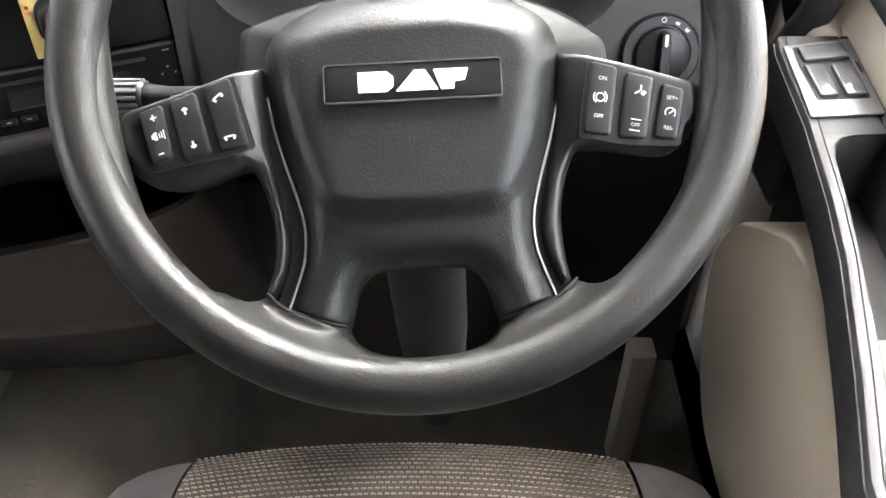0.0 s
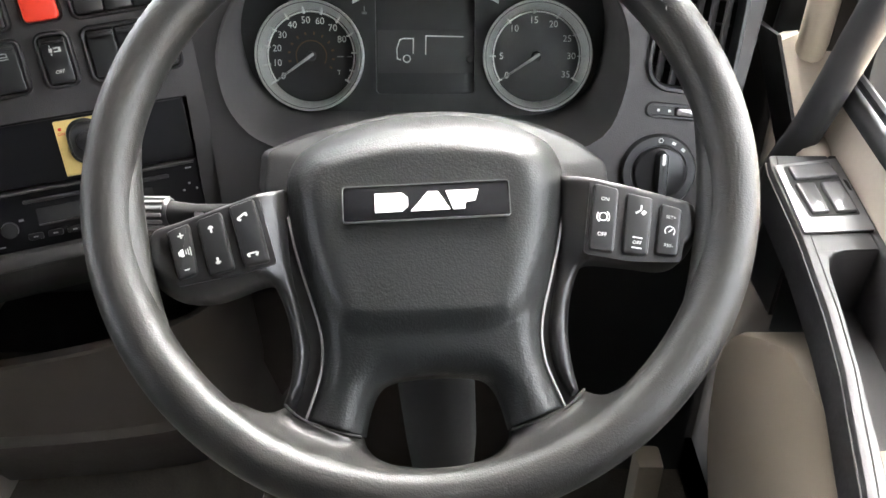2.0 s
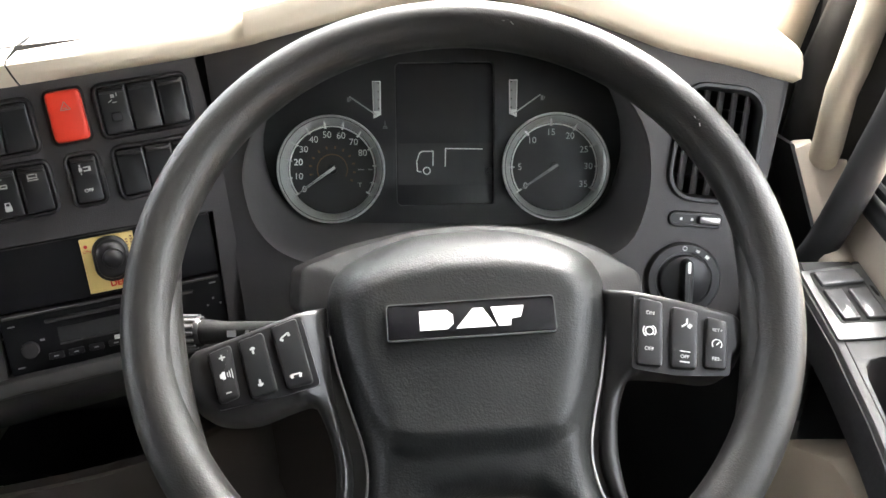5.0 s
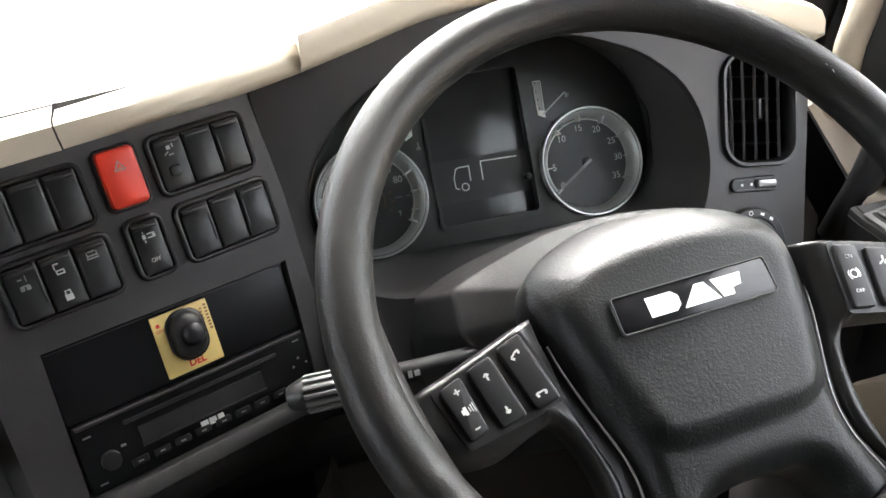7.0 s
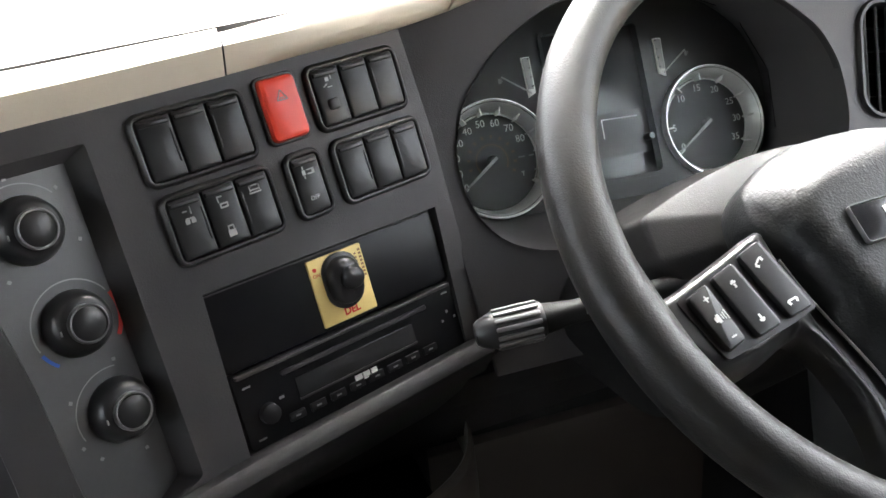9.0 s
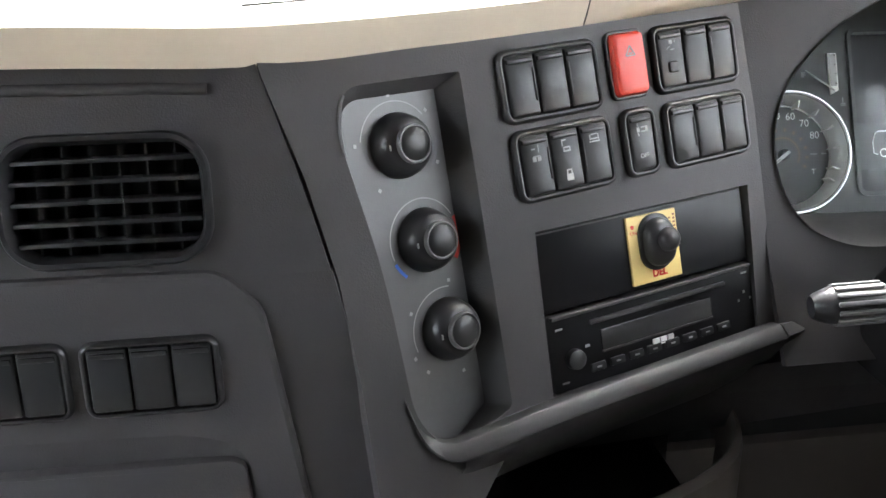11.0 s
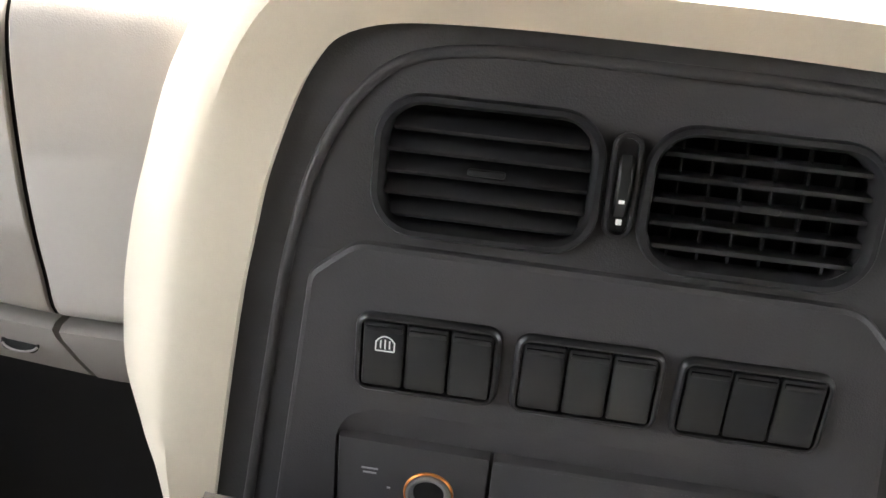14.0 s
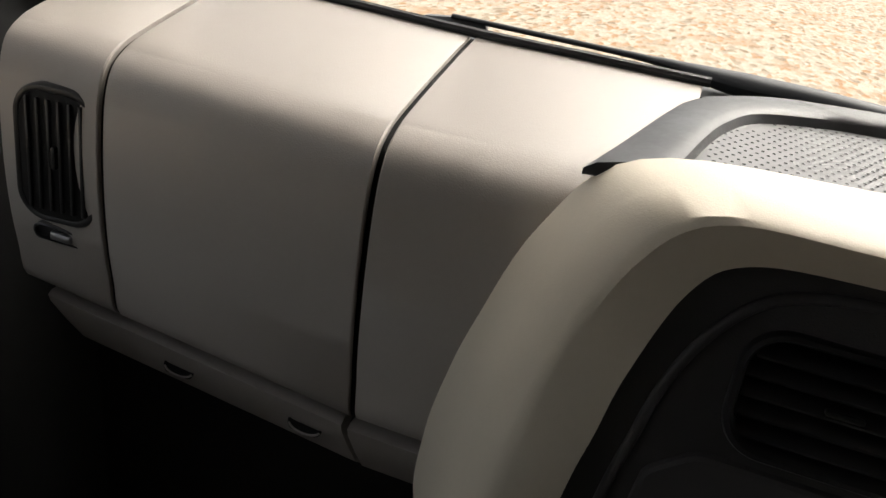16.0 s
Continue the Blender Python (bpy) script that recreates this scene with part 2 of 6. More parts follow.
def holed(outer, holes, z0, z1, bm=None):
    """A flat plate from z0 to z1 with openings that go through it."""
    bm = bm or bmesh.new()
    loops = [outer] + list(holes)
    edges, tops = [], []
    for lp in loops:
        vs = [bm.verts.new((x, y, z1)) for x, y in lp]
        tops.append(vs)
        edges += [bm.edges.new((vs[i - 1], vs[i])) for i in range(len(vs))]
    bmesh.ops.triangle_fill(bm, use_beauty=True, use_dissolve=False, edges=edges)
    for lp, vs in zip(loops, tops):
        low = [bm.verts.new((x, y, z0)) for x, y in lp]
        for i in range(len(vs)):
            bm.faces.new((vs[i - 1], vs[i], low[i], low[i - 1]))
    return bm


def box(x0, x1, y0, y1, z0, z1, bevel=0.0, bm=None):
    tmp = bmesh.new()
    bmesh.ops.create_cube(tmp, size=1)
    for v in tmp.verts:
        v.co = ((x0 + x1) / 2 + v.co.x * (x1 - x0), (y0 + y1) / 2 + v.co.y * (y1 - y0), (z0 + z1) / 2 + v.co.z * (z1 - z0))
    if bevel:
        bmesh.ops.bevel(tmp, geom=tmp.edges[:], offset=bevel, segments=2, affect="EDGES", profile=0.6)
    if bm is None:
        return tmp
    join(bm, tmp)
    return bm


def join(bm, other):
    """Adds another bmesh to bm."""
    other.verts.index_update()
    vs = [bm.verts.new(v.co) for v in other.verts]
    for f in other.faces:
        bm.faces.new([vs[v.index] for v in f.verts])
    other.free()
    return bm


def moved(bm, m):
    bmesh.ops.transform(bm, matrix=m, verts=bm.verts[:])
    return bm


def writing(text, size, parent, m, material, name="writing", bold=0.0):
    """Text with the built-in font, as a thin mesh under its thing."""
    cu = bpy.data.curves.new(name, "FONT")
    cu.body, cu.size, cu.extrude, cu.offset = text, size, 0.0001, bold
    cu.align_x, cu.align_y = "CENTER", "CENTER"
    cu.resolution_u = 3
    tmp = bpy.data.objects.new(name, cu)
    me = bpy.data.meshes.new_from_object(tmp)
    bpy.data.objects.remove(tmp)
    me.materials.clear()
    me.materials.append(material)
    ob = new(name, me)
    ob.parent = parent
    ob.matrix_basis = m
    return ob


def bars(rects, z=0.0, h=0.0002, bm=None):
    """Thin printed bars: (cx, cy, w, h, turn)."""
    bm = bm or bmesh.new()
    for cx, cy, w, hh, *a in rects:
        t = radians(a[0]) if a else 0
        c, s = math.cos(t), math.sin(t)
        q = [(cx + x * w / 2 * c - y * hh / 2 * s, cy + x * w / 2 * s + y * hh / 2 * c) for x, y in ((-1, -1), (1, -1), (1, 1), (-1, 1))]
        stack(q, [(0, z), (0, z + h)], bm=bm)
    return bm


def arc(r, a0, a1, w, z=0.0, n=24, cx=0.0, cy=0.0, h=0.0002, bm=None):
    """A thin printed arc from a0 to a1 degrees."""
    bm = bm or bmesh.new()
    A = [radians(a0 + (a1 - a0) * i / n) for i in range(n + 1)]
    pts = [(cx + (r + w / 2) * math.cos(a), cy + (r + w / 2) * math.sin(a)) for a in A] + [(cx + (r - w / 2) * math.cos(a), cy + (r - w / 2) * math.sin(a)) for a in reversed(A)]
    vs0 = [bm.verts.new((x, y, z + h)) for x, y in pts]
    k = len(A)
    for i in range(k - 1):
        bm.faces.new((vs0[i], vs0[i + 1], vs0[2 * k - 2 - i], vs0[2 * k - 1 - i]))
    return bm


def relief(outline, height, pitch, floor_z, sides=None):
    """A surface over an outline whose height follows from place and distance to its sides, with a skirt down to floor_z."""
    line = np.array(outline)
    nxt = np.roll(line, -1, axis=0)
    sa, sb = (line, nxt) if sides is None else (np.array([p for q in sides for p in q[:-1]]), np.array([p for q in sides for p in q[1:]]))

    def away(pts, a, b):
        d = b - a
        t = np.clip(((pts[:, None, :] - a) * d).sum(-1) / np.maximum((d * d).sum(-1), 1e-14), 0, 1)
        return np.linalg.norm(pts[:, None, :] - a - t[..., None] * d, axis=-1).min(1)

    (x0, y0), (x1, y1) = line.min(0), line.max(0)
    pts = np.array([(x0 + pitch * i + (pitch / 2 if j % 2 else 0), y0 + 0.866 * pitch * j) for j in range(int((y1 - y0) / (0.866 * pitch)) + 1) for i in range(int((x1 - x0) / pitch) + 1)])
    crosses = (line[:, 1] > pts[:, 1:2]) != (nxt[:, 1] > pts[:, 1:2])
    rise = np.where(np.abs(nxt[:, 1] - line[:, 1]) < 1e-12, 1e-12, nxt[:, 1] - line[:, 1])
    at_x = line[:, 0] + (pts[:, 1:2] - line[:, 1]) / rise * (nxt[:, 0] - line[:, 0])
    pts = pts[((crosses & (pts[:, 0:1] < at_x)).sum(1) % 2) == 1]
    pts = pts[away(pts, line, nxt) > 0.45 * pitch]
    found = geometry.delaunay_2d_cdt([Vector(p) for p in outline] + [Vector(p) for p in pts], [(k, (k + 1) % len(outline)) for k in range(len(outline))], [], 1, 1e-7)
    flat = np.array([(p.x, p.y) for p in found[0]])
    bm = bmesh.new()
    vs = [bm.verts.new((x, y, height(x, y, d))) for (x, y), d in zip(flat, away(flat, sa, sb))]
    for f in found[2]:
        bm.faces.new([vs[k] for k in f])
    ext = bmesh.ops.extrude_edge_only(bm, edges=[e for e in bm.edges if len(e.link_faces) == 1])
    for v in ext["geom"]:
        if isinstance(v, bmesh.types.BMVert):
            v.co.z = floor_z
    return bm


# ---- planes of the dashboard's faces ----
MQ = axes((-0.377, 0.676, 0.895), (0.324, -0.91, 0.26))
MP = axes((-0.772, 0.578, 0.783), (0, -0.996, 0.09))
MD = axes((0.19, 0.705, 0.81), (0, -0.94, 0.34))
MC = axes((0, 0.828, 0.852), (0, -0.92, 0.39))
MW = Matrix.Translation((-0.023, 0.476, 0.889)) @ Matrix.Rotation(radians(42), 4, "X") @ Matrix.Rotation(radians(3), 4, "Z")


def on(m, u, v, w=0.0, roll=0.0):
    return m @ Matrix.Translation((u, v, w)) @ Matrix.Rotation(radians(roll), 4, "Z")


# ---- ground and surroundings ----
def gravel_mat():
    m = bpy.data.materials.new("pale_gravel")
    m.use_nodes = True
    n, l = m.node_tree.nodes, m.node_tree.links
    b = n["Principled BSDF"]
    b.inputs["Roughness"].default_value = 0.9
    tc = n.new("ShaderNodeTexCoord")
    v = n.new("ShaderNodeTexVoronoi")
    v.inputs["Scale"].default_value = 1
    mp = n.new("ShaderNodeMapping")
    mp.inputs["Scale"].default_value = (15, 7, 1)
    l.new(tc.outputs["Object"], mp.inputs["Vector"])
    l.new(mp.outputs["Vector"], v.inputs["Vector"])
    r = n.new("ShaderNodeValToRGB")
    e = r.color_ramp.elements
    e[0].position, e[0].color = 0.0, (0.24, 0.17, 0.10, 1)
    e[1].position, e[1].color = 0.22, (0.42, 0.355, 0.27, 1)
    e.new(0.7).color = (0.50, 0.44, 0.35, 1)
    e.new(0.95).color = (0.38, 0.22, 0.11, 1)
    sep = n.new("ShaderNodeSeparateColor")
    l.new(v.outputs["Color"], sep.inputs["Color"])
    l.new(sep.outputs["Red"], r.inputs["Fac"])
    big = n.new("ShaderNodeTexNoise")
    big.inputs["Scale"].default_value = 1.6
    big.inputs["Detail"].default_value = 6
    l.new(tc.outputs["Object"], big.inputs["Vector"])
    r2 = n.new("ShaderNodeMapRange")
    r2.inputs["From Min"].default_value, r2.inputs["From Max"].default_value = 0.52, 0.7
    l.new(big.outputs["Fac"], r2.inputs["Value"])
    mix = n.new("ShaderNodeMix")
    mix.data_type = "RGBA"
    l.new(r2.outputs["Result"], mix.inputs["Factor"])
    l.new(r.outputs["Color"], mix.inputs["A"])
    mix.inputs["B"].default_value = (0.42, 0.24, 0.12, 1)
    half = n.new("ShaderNodeMath")
    half.operation = "MULTIPLY"
    half.inputs[1].default_value = 0.6
    l.new(r2.outputs["Result"], half.inputs[0])
    l.new(half.outputs[0], mix.inputs["Factor"])
    l.new(mix.outputs["Result"], b.inputs["Base Color"])
    bump = n.new("ShaderNodeBump")
    bump.inputs["Distance"].default_value = 0.01
    l.new(v.outputs["Distance"], bump.inputs["Height"])
    l.new(bump.outputs["Normal"], b.inputs["Normal"])
    return m


bm = bmesh.new()
bmesh.ops.create_grid(bm, x_segments=40, y_segments=40, size=400)
for v in bm.verts:
    v.co.z = -1.05
tagged(part("ground", bm, gravel_mat(), None, smooth=False), "pale tan gravel yard outside the cab", "ground", kind="structure")

# ---- cab shell ----
XL, XR, YB, ROOF = -1.62, 0.385, -0.75, 1.56


def structure(name, bm, material, label, category, smooth=False):
    return tagged(part(name, bm, material, None, smooth=smooth), label, category, kind="structure")


structure("floor", box(XL - 0.04, XR + 0.04, YB - 0.04, 1.12, -0.05, 0.06), M_CARPET, "grey-brown carpeted cab floor", "floor")
structure("wall_rear", box(XL - 0.04, XR + 0.04, YB - 0.05, YB, 0.06, ROOF), M_REAR, "dark grey trimmed rear cab wall", "wall")
# out of view; set low and dark to cut skylight on the wheel
structure("ceiling", box(XL - 0.04, XR + 0.04, YB - 0.05, 0.80, ROOF, ROOF + 0.05), M_HEADLINER, "unseen cab headliner, low and darkened to hold back light", "ceiling")
structure("bulkhead", box(XL, XR, 0.93, 0.97, 0.06, 0.955), M_DARK2, "dark front bulkhead below the windscreen", "wall")


def side_wall(name, x0, x1, label, material=None, hole=None):
    """A cab side with a window opening."""
    outer = [(YB, 0.06), (1.0, 0.06), (1.0, 0.98), (0.79, ROOF), (YB, ROOF)]
    hole = hole or round_poly([(-0.25, 0.78), (0.945, 0.735), (0.93, 0.86), (0.69, 1.44), (-0.25, 1.46)], 0.04)
    m = Matrix(((0, 0, 1, 0), (1, 0, 0, 0), (0, 1, 0, 0), (0, 0, 0, 1)))
    return structure(name, moved(holed(outer, [hole], x0, x1), m), material or M_BEIGE, label, "wall")


side_wall("wall_left", XL - 0.04, XL, "dark trimmed left cab side with window opening", M_REAR, round_poly([(-0.28, 0.80), (0.68, 0.80), (0.70, 0.90), (0.62, 1.44), (-0.28, 1.46)], 0.04))
side_wall("wall_right", XR, XR + 0.04, "dark trimmed right cab side with window opening", M_REAR, round_poly([(-0.10, 0.76), (0.705, 0.80), (0.715, 0.89), (0.62, 1.43), (-0.10, 1.45)], 0.03))


def pane(name, bm, parent):
    ob = part(name, bm, M_GLASS, parent, smooth=False)
    ob.visible_shadow = False
    return ob


windscreen = thing("window_1", Matrix.Identity(4), "large raked clear windscreen above the dashboard", "window", kind="structure")
m = Matrix(((0, 0, 1, 0), (1, 0, 0, 0), (0, 1, 0, 0), (0, 0, 0, 1)))
pane("pane", moved(slab([(0.925, 0.955), (0.93, 0.955), (0.799, ROOF), (0.794, ROOF)], XL, XR, 0.0005), m), windscreen)
part("frame", box(XL, XR, 0.765, 0.815, ROOF - 0.07, ROOF - 0.002, 0.01), M_HEADLINER, windscreen, "unseen header rail, darkened like the headliner")
part("frame", tube([(0.346, 0.910, 0.930), (0.352, 0.900, 0.985), (0.366, 0.82, 1.25), (0.375, 0.785, ROOF - 0.05)], 0.019, 12), M_BEIGE, windscreen, "cream pillar trim")
part("frame", tube([(XL + 0.03, 0.93, 0.94), (XL + 0.05, 0.80, ROOF - 0.05)], 0.04, 12), M_BEIGE, windscreen, "cream pillar trim")


# ---- dashboard ----
dash = thing("dashboard", Matrix.Identity(4), "charcoal, cream and grey-beige moulded truck dashboard", "dashboard")

# driver's fascia with the instrument opening
def dl(x, z):
    return (x - 0.19, (z - 0.81) / 0.94)


binn = [dl(x, z) for x, z in ((-0.155, 0.786), (0.105, 0.781), (0.150, 0.802), (0.166, 0.85), (0.163, 0.895), (0.147, 0.927), (0.110, 0.957), (0.055, 0.978), (-0.03, 0.988), (-0.115, 0.976), (-0.17, 0.948), (-0.208, 0.91), (-0.222, 0.868), (-0.212, 0.824), (-0.19, 0.799))]
binn = round_poly(binn, 0.02, 3)
fasc = [dl(x, z) for x, z in ((-0.2180, 0.70), (0.245, 0.70), (0.294, 0.95), (0.24, 0.985), (0.02, 1.02), (-0.2, 0.995), (-0.2515, 0.985))]
vr = Matrix.Rotation(radians(-7), 2)
vent_hole = [tuple(vr @ Vector(p) + Vector((0.036, 0.085))) for p in rrect(0.078, 0.106, 0.023, 8)]
driver_fascia = part("driver_fascia", holed(fasc, [binn, vent_hole], -0.006, 0), M_DARK, dash, "charcoal fascia round the instruments", at=MD)
# the bowl behind the opening, its light put into a paler charcoal
bowl = []
back = [MD.inverted() @ (MC @ Vector(((x + 0.19) * 0.985 - 0.003, (y - 0.06) * 0.99 + 0.008, -0.004))) for x, y in binn]
for t, k in ((0, 0), (0.04, 0.12), (0.35, 0.45), (0.7, 0.75), (1, 1)):
    bowl.append([Vector((x, y, 0.0015)).lerp(b, t) + (Vector((0, 0, 0.001)) if t == 0 else Vector((0, 0, 0))) for (x, y), b in zip(binn, back)])
part("binnacle", loft(bowl, False, False), M_BOWL, dash, "charcoal moulded bowl round the instruments, coloured paler as if lit", at=MD)

# centre fascia
cq = [(-0.240, 0.10), (-0.236, 0.06), (-0.219, -0.004), (-0.2076, -0.068), (-0.203, -0.134), (-0.2015, -0.235), (-0.13, -0.235), (-0.10, -0.199), (0.1475, -0.187), (0.1498, -0.09), (0.1473, 0.0), (0.1363, 0.11)]
heat = round_poly([(-0.194, 0.018), (-0.189, 0.048), (-0.1065, 0.051), (-0.0985, -0.176), (-0.147, -0.196), (-0.170, -0.168), (-0.178, -0.067)], [0.012, 0.022, 0.002, 0.004, 0.02, 0.03, 0.03], 5)
slot = [(-0.0655, -0.1785), (0.131, -0.1745), (0.133, -0.0565), (-0.0645, -0.0615)]
centre_fascia = part("centre_fascia", holed(cq, [heat, slot], -0.012, 0), M_DARK, dash, "charcoal centre console fascia", at=MQ)
# pale lipped ledge under the radio
ledge = [(-0.176, -0.150, -0.004), (-0.1695, -0.172, -0.003), (-0.161, -0.186, 0.000), (-0.147, -0.193, 0.004), (-0.12, -0.190, 0.009), (-0.06, -0.1845, 0.010), (0.11, -0.1765, 0.010), (0.1445, -0.175, 0.010)]
lp = smooth_path(ledge, 5)
part("ledge", loft([[p + Vector((0, 0.0060, -0.010)) for p in lp], [p + Vector((0, 0.0055, -0.001)) for p in lp], [p + Vector((0, 0.0045, 0.0008)) for p in lp], [p + Vector((0, -0.0040, 0.0062)) for p in lp], [p + Vector((0, -0.0058, 0.0062)) for p in lp], [p + Vector((0, -0.0070, 0.004)) for p in lp]], False, False, closed=False), M_LEDGE, dash, "worn grey ledge lip", at=MQ)
le = [Vector((0.1465, -0.1750, 0.010)), Vector((0.156, -0.1746, 0.010)), Vector((0.166, -0.1742, 0.009))]
part("ledge_end", loft([[p + d for p in le] for d in (Vector((0, 0.0055, -0.006)), Vector((0, 0.0045, 0.0008)), Vector((0, -0.0040, 0.0062)), Vector((0, -0.0070, 0.004)), Vector((0, -0.018, -0.006)))], False, False, closed=False), M_LEDGE, dash, "short end piece of the ledge", at=MQ)
lf = [p for p in lp if p.x > -0.146]
part("ledge_front", loft([[p + Vector((0, -0.0045, 0.0045)) for p in lf], [p + Vector((0.0, -0.012, 0.002)) for p in lf], [p + Vector((0.0, -0.034, -0.022)) for p in lf], [p + Vector((0.0, -0.050, -0.045)) for p in lf]], False, False, closed=False), M_DARK2, dash, at=MQ)

# passenger side face: an upright lower part and a vent part that leans back
def fascia_row(z):
    """Front y and right end of the passenger face at a height."""
    zs = (0.56, 0.70, 0.80, 0.8385)
    return float(np.interp(z, zs, (0.5650, 0.5765, 0.5855, 0.5868))), float(np.interp(z, zs, (-0.5425, -0.5500, -0.5635, -0.5710)))


loops = []
for z in (0.56, 0.62, 0.70, 0.744, 0.748, 0.80, 0.8385):
    y, xr = fascia_row(z)
    xl = -0.998 + 0.129 * max(0.0, z - 0.575)
    xs = [xl, -0.95, -0.914, -0.910, -0.86, -0.78, -0.70, -0.619, -0.615, -0.59, xr + 0.001]
    loops.append([(x, y + (0.009 if z < 0.746 and -0.912 < x < -0.617 else 0.0), z) for x in xs] + [(x, y + 0.03, z) for x in reversed(xs)])
part("passenger_fascia", loft(loops), M_DARK, dash, "charcoal passenger fascia")
MV = axes((-0.772, 0.5975, 0.888), (0, -0.977, 0.215))
vp = [(-0.188, -0.051), (0.2010, -0.051), (0.1918, -0.015), (0.1840, 0.012), (0.1735, 0.045), (0.161, 0.085), (-0.13, 0.085), (-0.152, 0.066), (-0.170, 0.035), (-0.180, 0.0)]
part("vent_panel", holed(vp, [rrect(0.110, 0.066, 0.021, 8, -0.064, 0.001), rrect(0.110, 0.068, 0.021, 8, 0.0745, -0.001)], -0.012, 0), M_DARK, dash, "charcoal panel round two vents", at=MV)
scoop = [(0.1490, -0.15), (0.1432, -0.0640), (0.1330, -0.0510), (0.1060, -0.0425), (-0.1150, -0.0385), (-0.1290, -0.0460), (-0.1350, -0.0580), (-0.1350, -0.15)]
plate = round_poly([(-0.176, -0.15), (0.187, -0.15), (0.1593, 0.036), (0.1362, 0.0609), (-0.1291, 0.0635), (-0.1545, 0.0422)], [0.002, 0.002, 0.008, 0.012, 0.008, 0.006])
part("lower_plate", holed(inset(plate, 0.0035), [round_poly([(x, max(y, -0.144)) for x, y in scoop], [0.002, 0.006, 0.012, 0.012, 0.010, 0.008, 0.006, 0.002])], -0.004, 0.0005), M_DARK, dash, "charcoal plate with a notch for the drawer", at=MP)
part("plate_edge", stack(plate, [(0, -0.014), (0, -0.003), (0.001, -0.0007), (0.0035, 0.0005)], False, False), M_DARK, dash, at=MP)
# moulded bead that follows the cream arch
bead = [(-0.972, fascia_row(0.60)[0], 0.60), (-0.963, fascia_row(0.66)[0], 0.66), (-0.955, fascia_row(0.72)[0], 0.72), (-0.944, fascia_row(0.80)[0], 0.80), (-0.937, 0.5868, 0.838), (-0.927, 0.5956, 0.88), (-0.909, 0.6030, 0.916), (-0.884, 0.6080, 0.939), (-0.845, 0.6100, 0.948), (-0.78, 0.6100, 0.949), (-0.70, 0.6100, 0.948), (-0.635, 0.6095, 0.946)]
part("bead", tube(smooth_path(bead, 6), 0.0034, 10), M_DARK, dash, "moulded bead round the passenger fascia")
# dark strip behind the seams
part("seam_backing", loft([[(-0.66, 0.62, 0.60), (-0.52, 0.62, 0.60), (-0.52, 0.66, 0.60), (-0.66, 0.66, 0.60)], [(-0.66, 0.66, 0.98), (-0.52, 0.69, 0.98), (-0.52, 0.72, 0.98), (-0.66, 0.72, 0.98)]]), M_PIT, dash)
part("seam_backing", loft([[(-0.27, 0.70, 0.66), (-0.203, 0.70, 0.66), (-0.203, 0.74, 0.66), (-0.27, 0.74, 0.66)], [(-0.30, 0.77, 0.98), (-0.246, 0.79, 0.98), (-0.246, 0.82, 0.98), (-0.30, 0.82, 0.98)]]), M_PIT, dash)


# cream moulding: an arch round the passenger face that runs on over the whole dash
def moulding(name, rails, label, end=False):
    paths = [smooth_path(r, 6) for r in rails]
    bm = loft(paths, False, False, closed=False)
    if end:
        bm.verts.ensure_lookup_table()
        n = len(paths[0])
        bm.faces.new([bm.verts[(k + 1) * n - 1] for k in range(len(paths))])
        bm.faces.new([bm.verts[k * n] for k in range(len(paths))])
    part(name, bm, M_CREAM, dash, label, sharp=38)


A = [(-0.994, 0.562, 0.575), (-0.986, 0.566, 0.64), (-0.976, 0.571, 0.72), (-0.965, 0.577, 0.80), (-0.957, 0.580, 0.84), (-0.949, 0.586, 0.88), (-0.930, 0.599, 0.932), (-0.904, 0.603, 0.955), (-0.843, 0.601, 0.962), (-0.72, 0.604, 0.961), (-0.612, 0.613, 0.957), (-0.50, 0.652, 0.960), (-0.3895, 0.692, 0.966)]
B = [(-1.000, 0.556, 0.585), (-1.007, 0.557, 0.665), (-1.007, 0.561, 0.73), (-0.9995, 0.567, 0.79), (-0.993, 0.572, 0.838), (-0.984, 0.578, 0.884), (-0.960, 0.583, 0.947), (-0.925, 0.586, 0.980), (-0.85, 0.582, 0.986), (-0.72, 0.586, 0.985), (-0.612, 0.597, 0.981), (-0.50, 0.634, 0.983), (-0.3895, 0.676, 0.988)]
C = [(-0.976, 0.640, 0.590), (-1.047, 0.645, 0.616), (-1.0795, 0.655, 0.670), (-1.0800, 0.66, 0.735), (-1.070, 0.66, 0.790), (-1.056, 0.66, 0.840), (-1.026, 0.66, 0.920), (-0.975, 0.656, 0.980), (-0.85, 0.656, 0.993), (-0.72, 0.660, 0.994), (-0.60, 0.668, 0.995), (-0.50, 0.70, 0.996), (-0.3895, 0.74, 0.999)]
moulding("cream_moulding", [[(x, y + 0.03, z) for x, y, z in A], A, [(a[0] * 0.5 + b[0] * 0.5, a[1] * 0.45 + b[1] * 0.55, a[2] * 0.5 + b[2] * 0.5) for a, b in zip(A, B)], B, [(b[0] * 0.86 + c[0] * 0.14, b[1] + 0.003, b[2] * 0.9 + c[2] * 0.1 + 0.002) for b, c in zip(B, C)], [(b[0] * 0.45 + c[0] * 0.55, b[1] * 0.55 + c[1] * 0.45, b[2] * 0.4 + c[2] * 0.6 + 0.003) for b, c in zip(B, C)], C, [(c[0], c[1] + 0.012, c[2] - 0.012) if c[0] < -0.55 else (c[0], 0.90, 1.0) for c in C]], "smooth cream arch and top moulding")
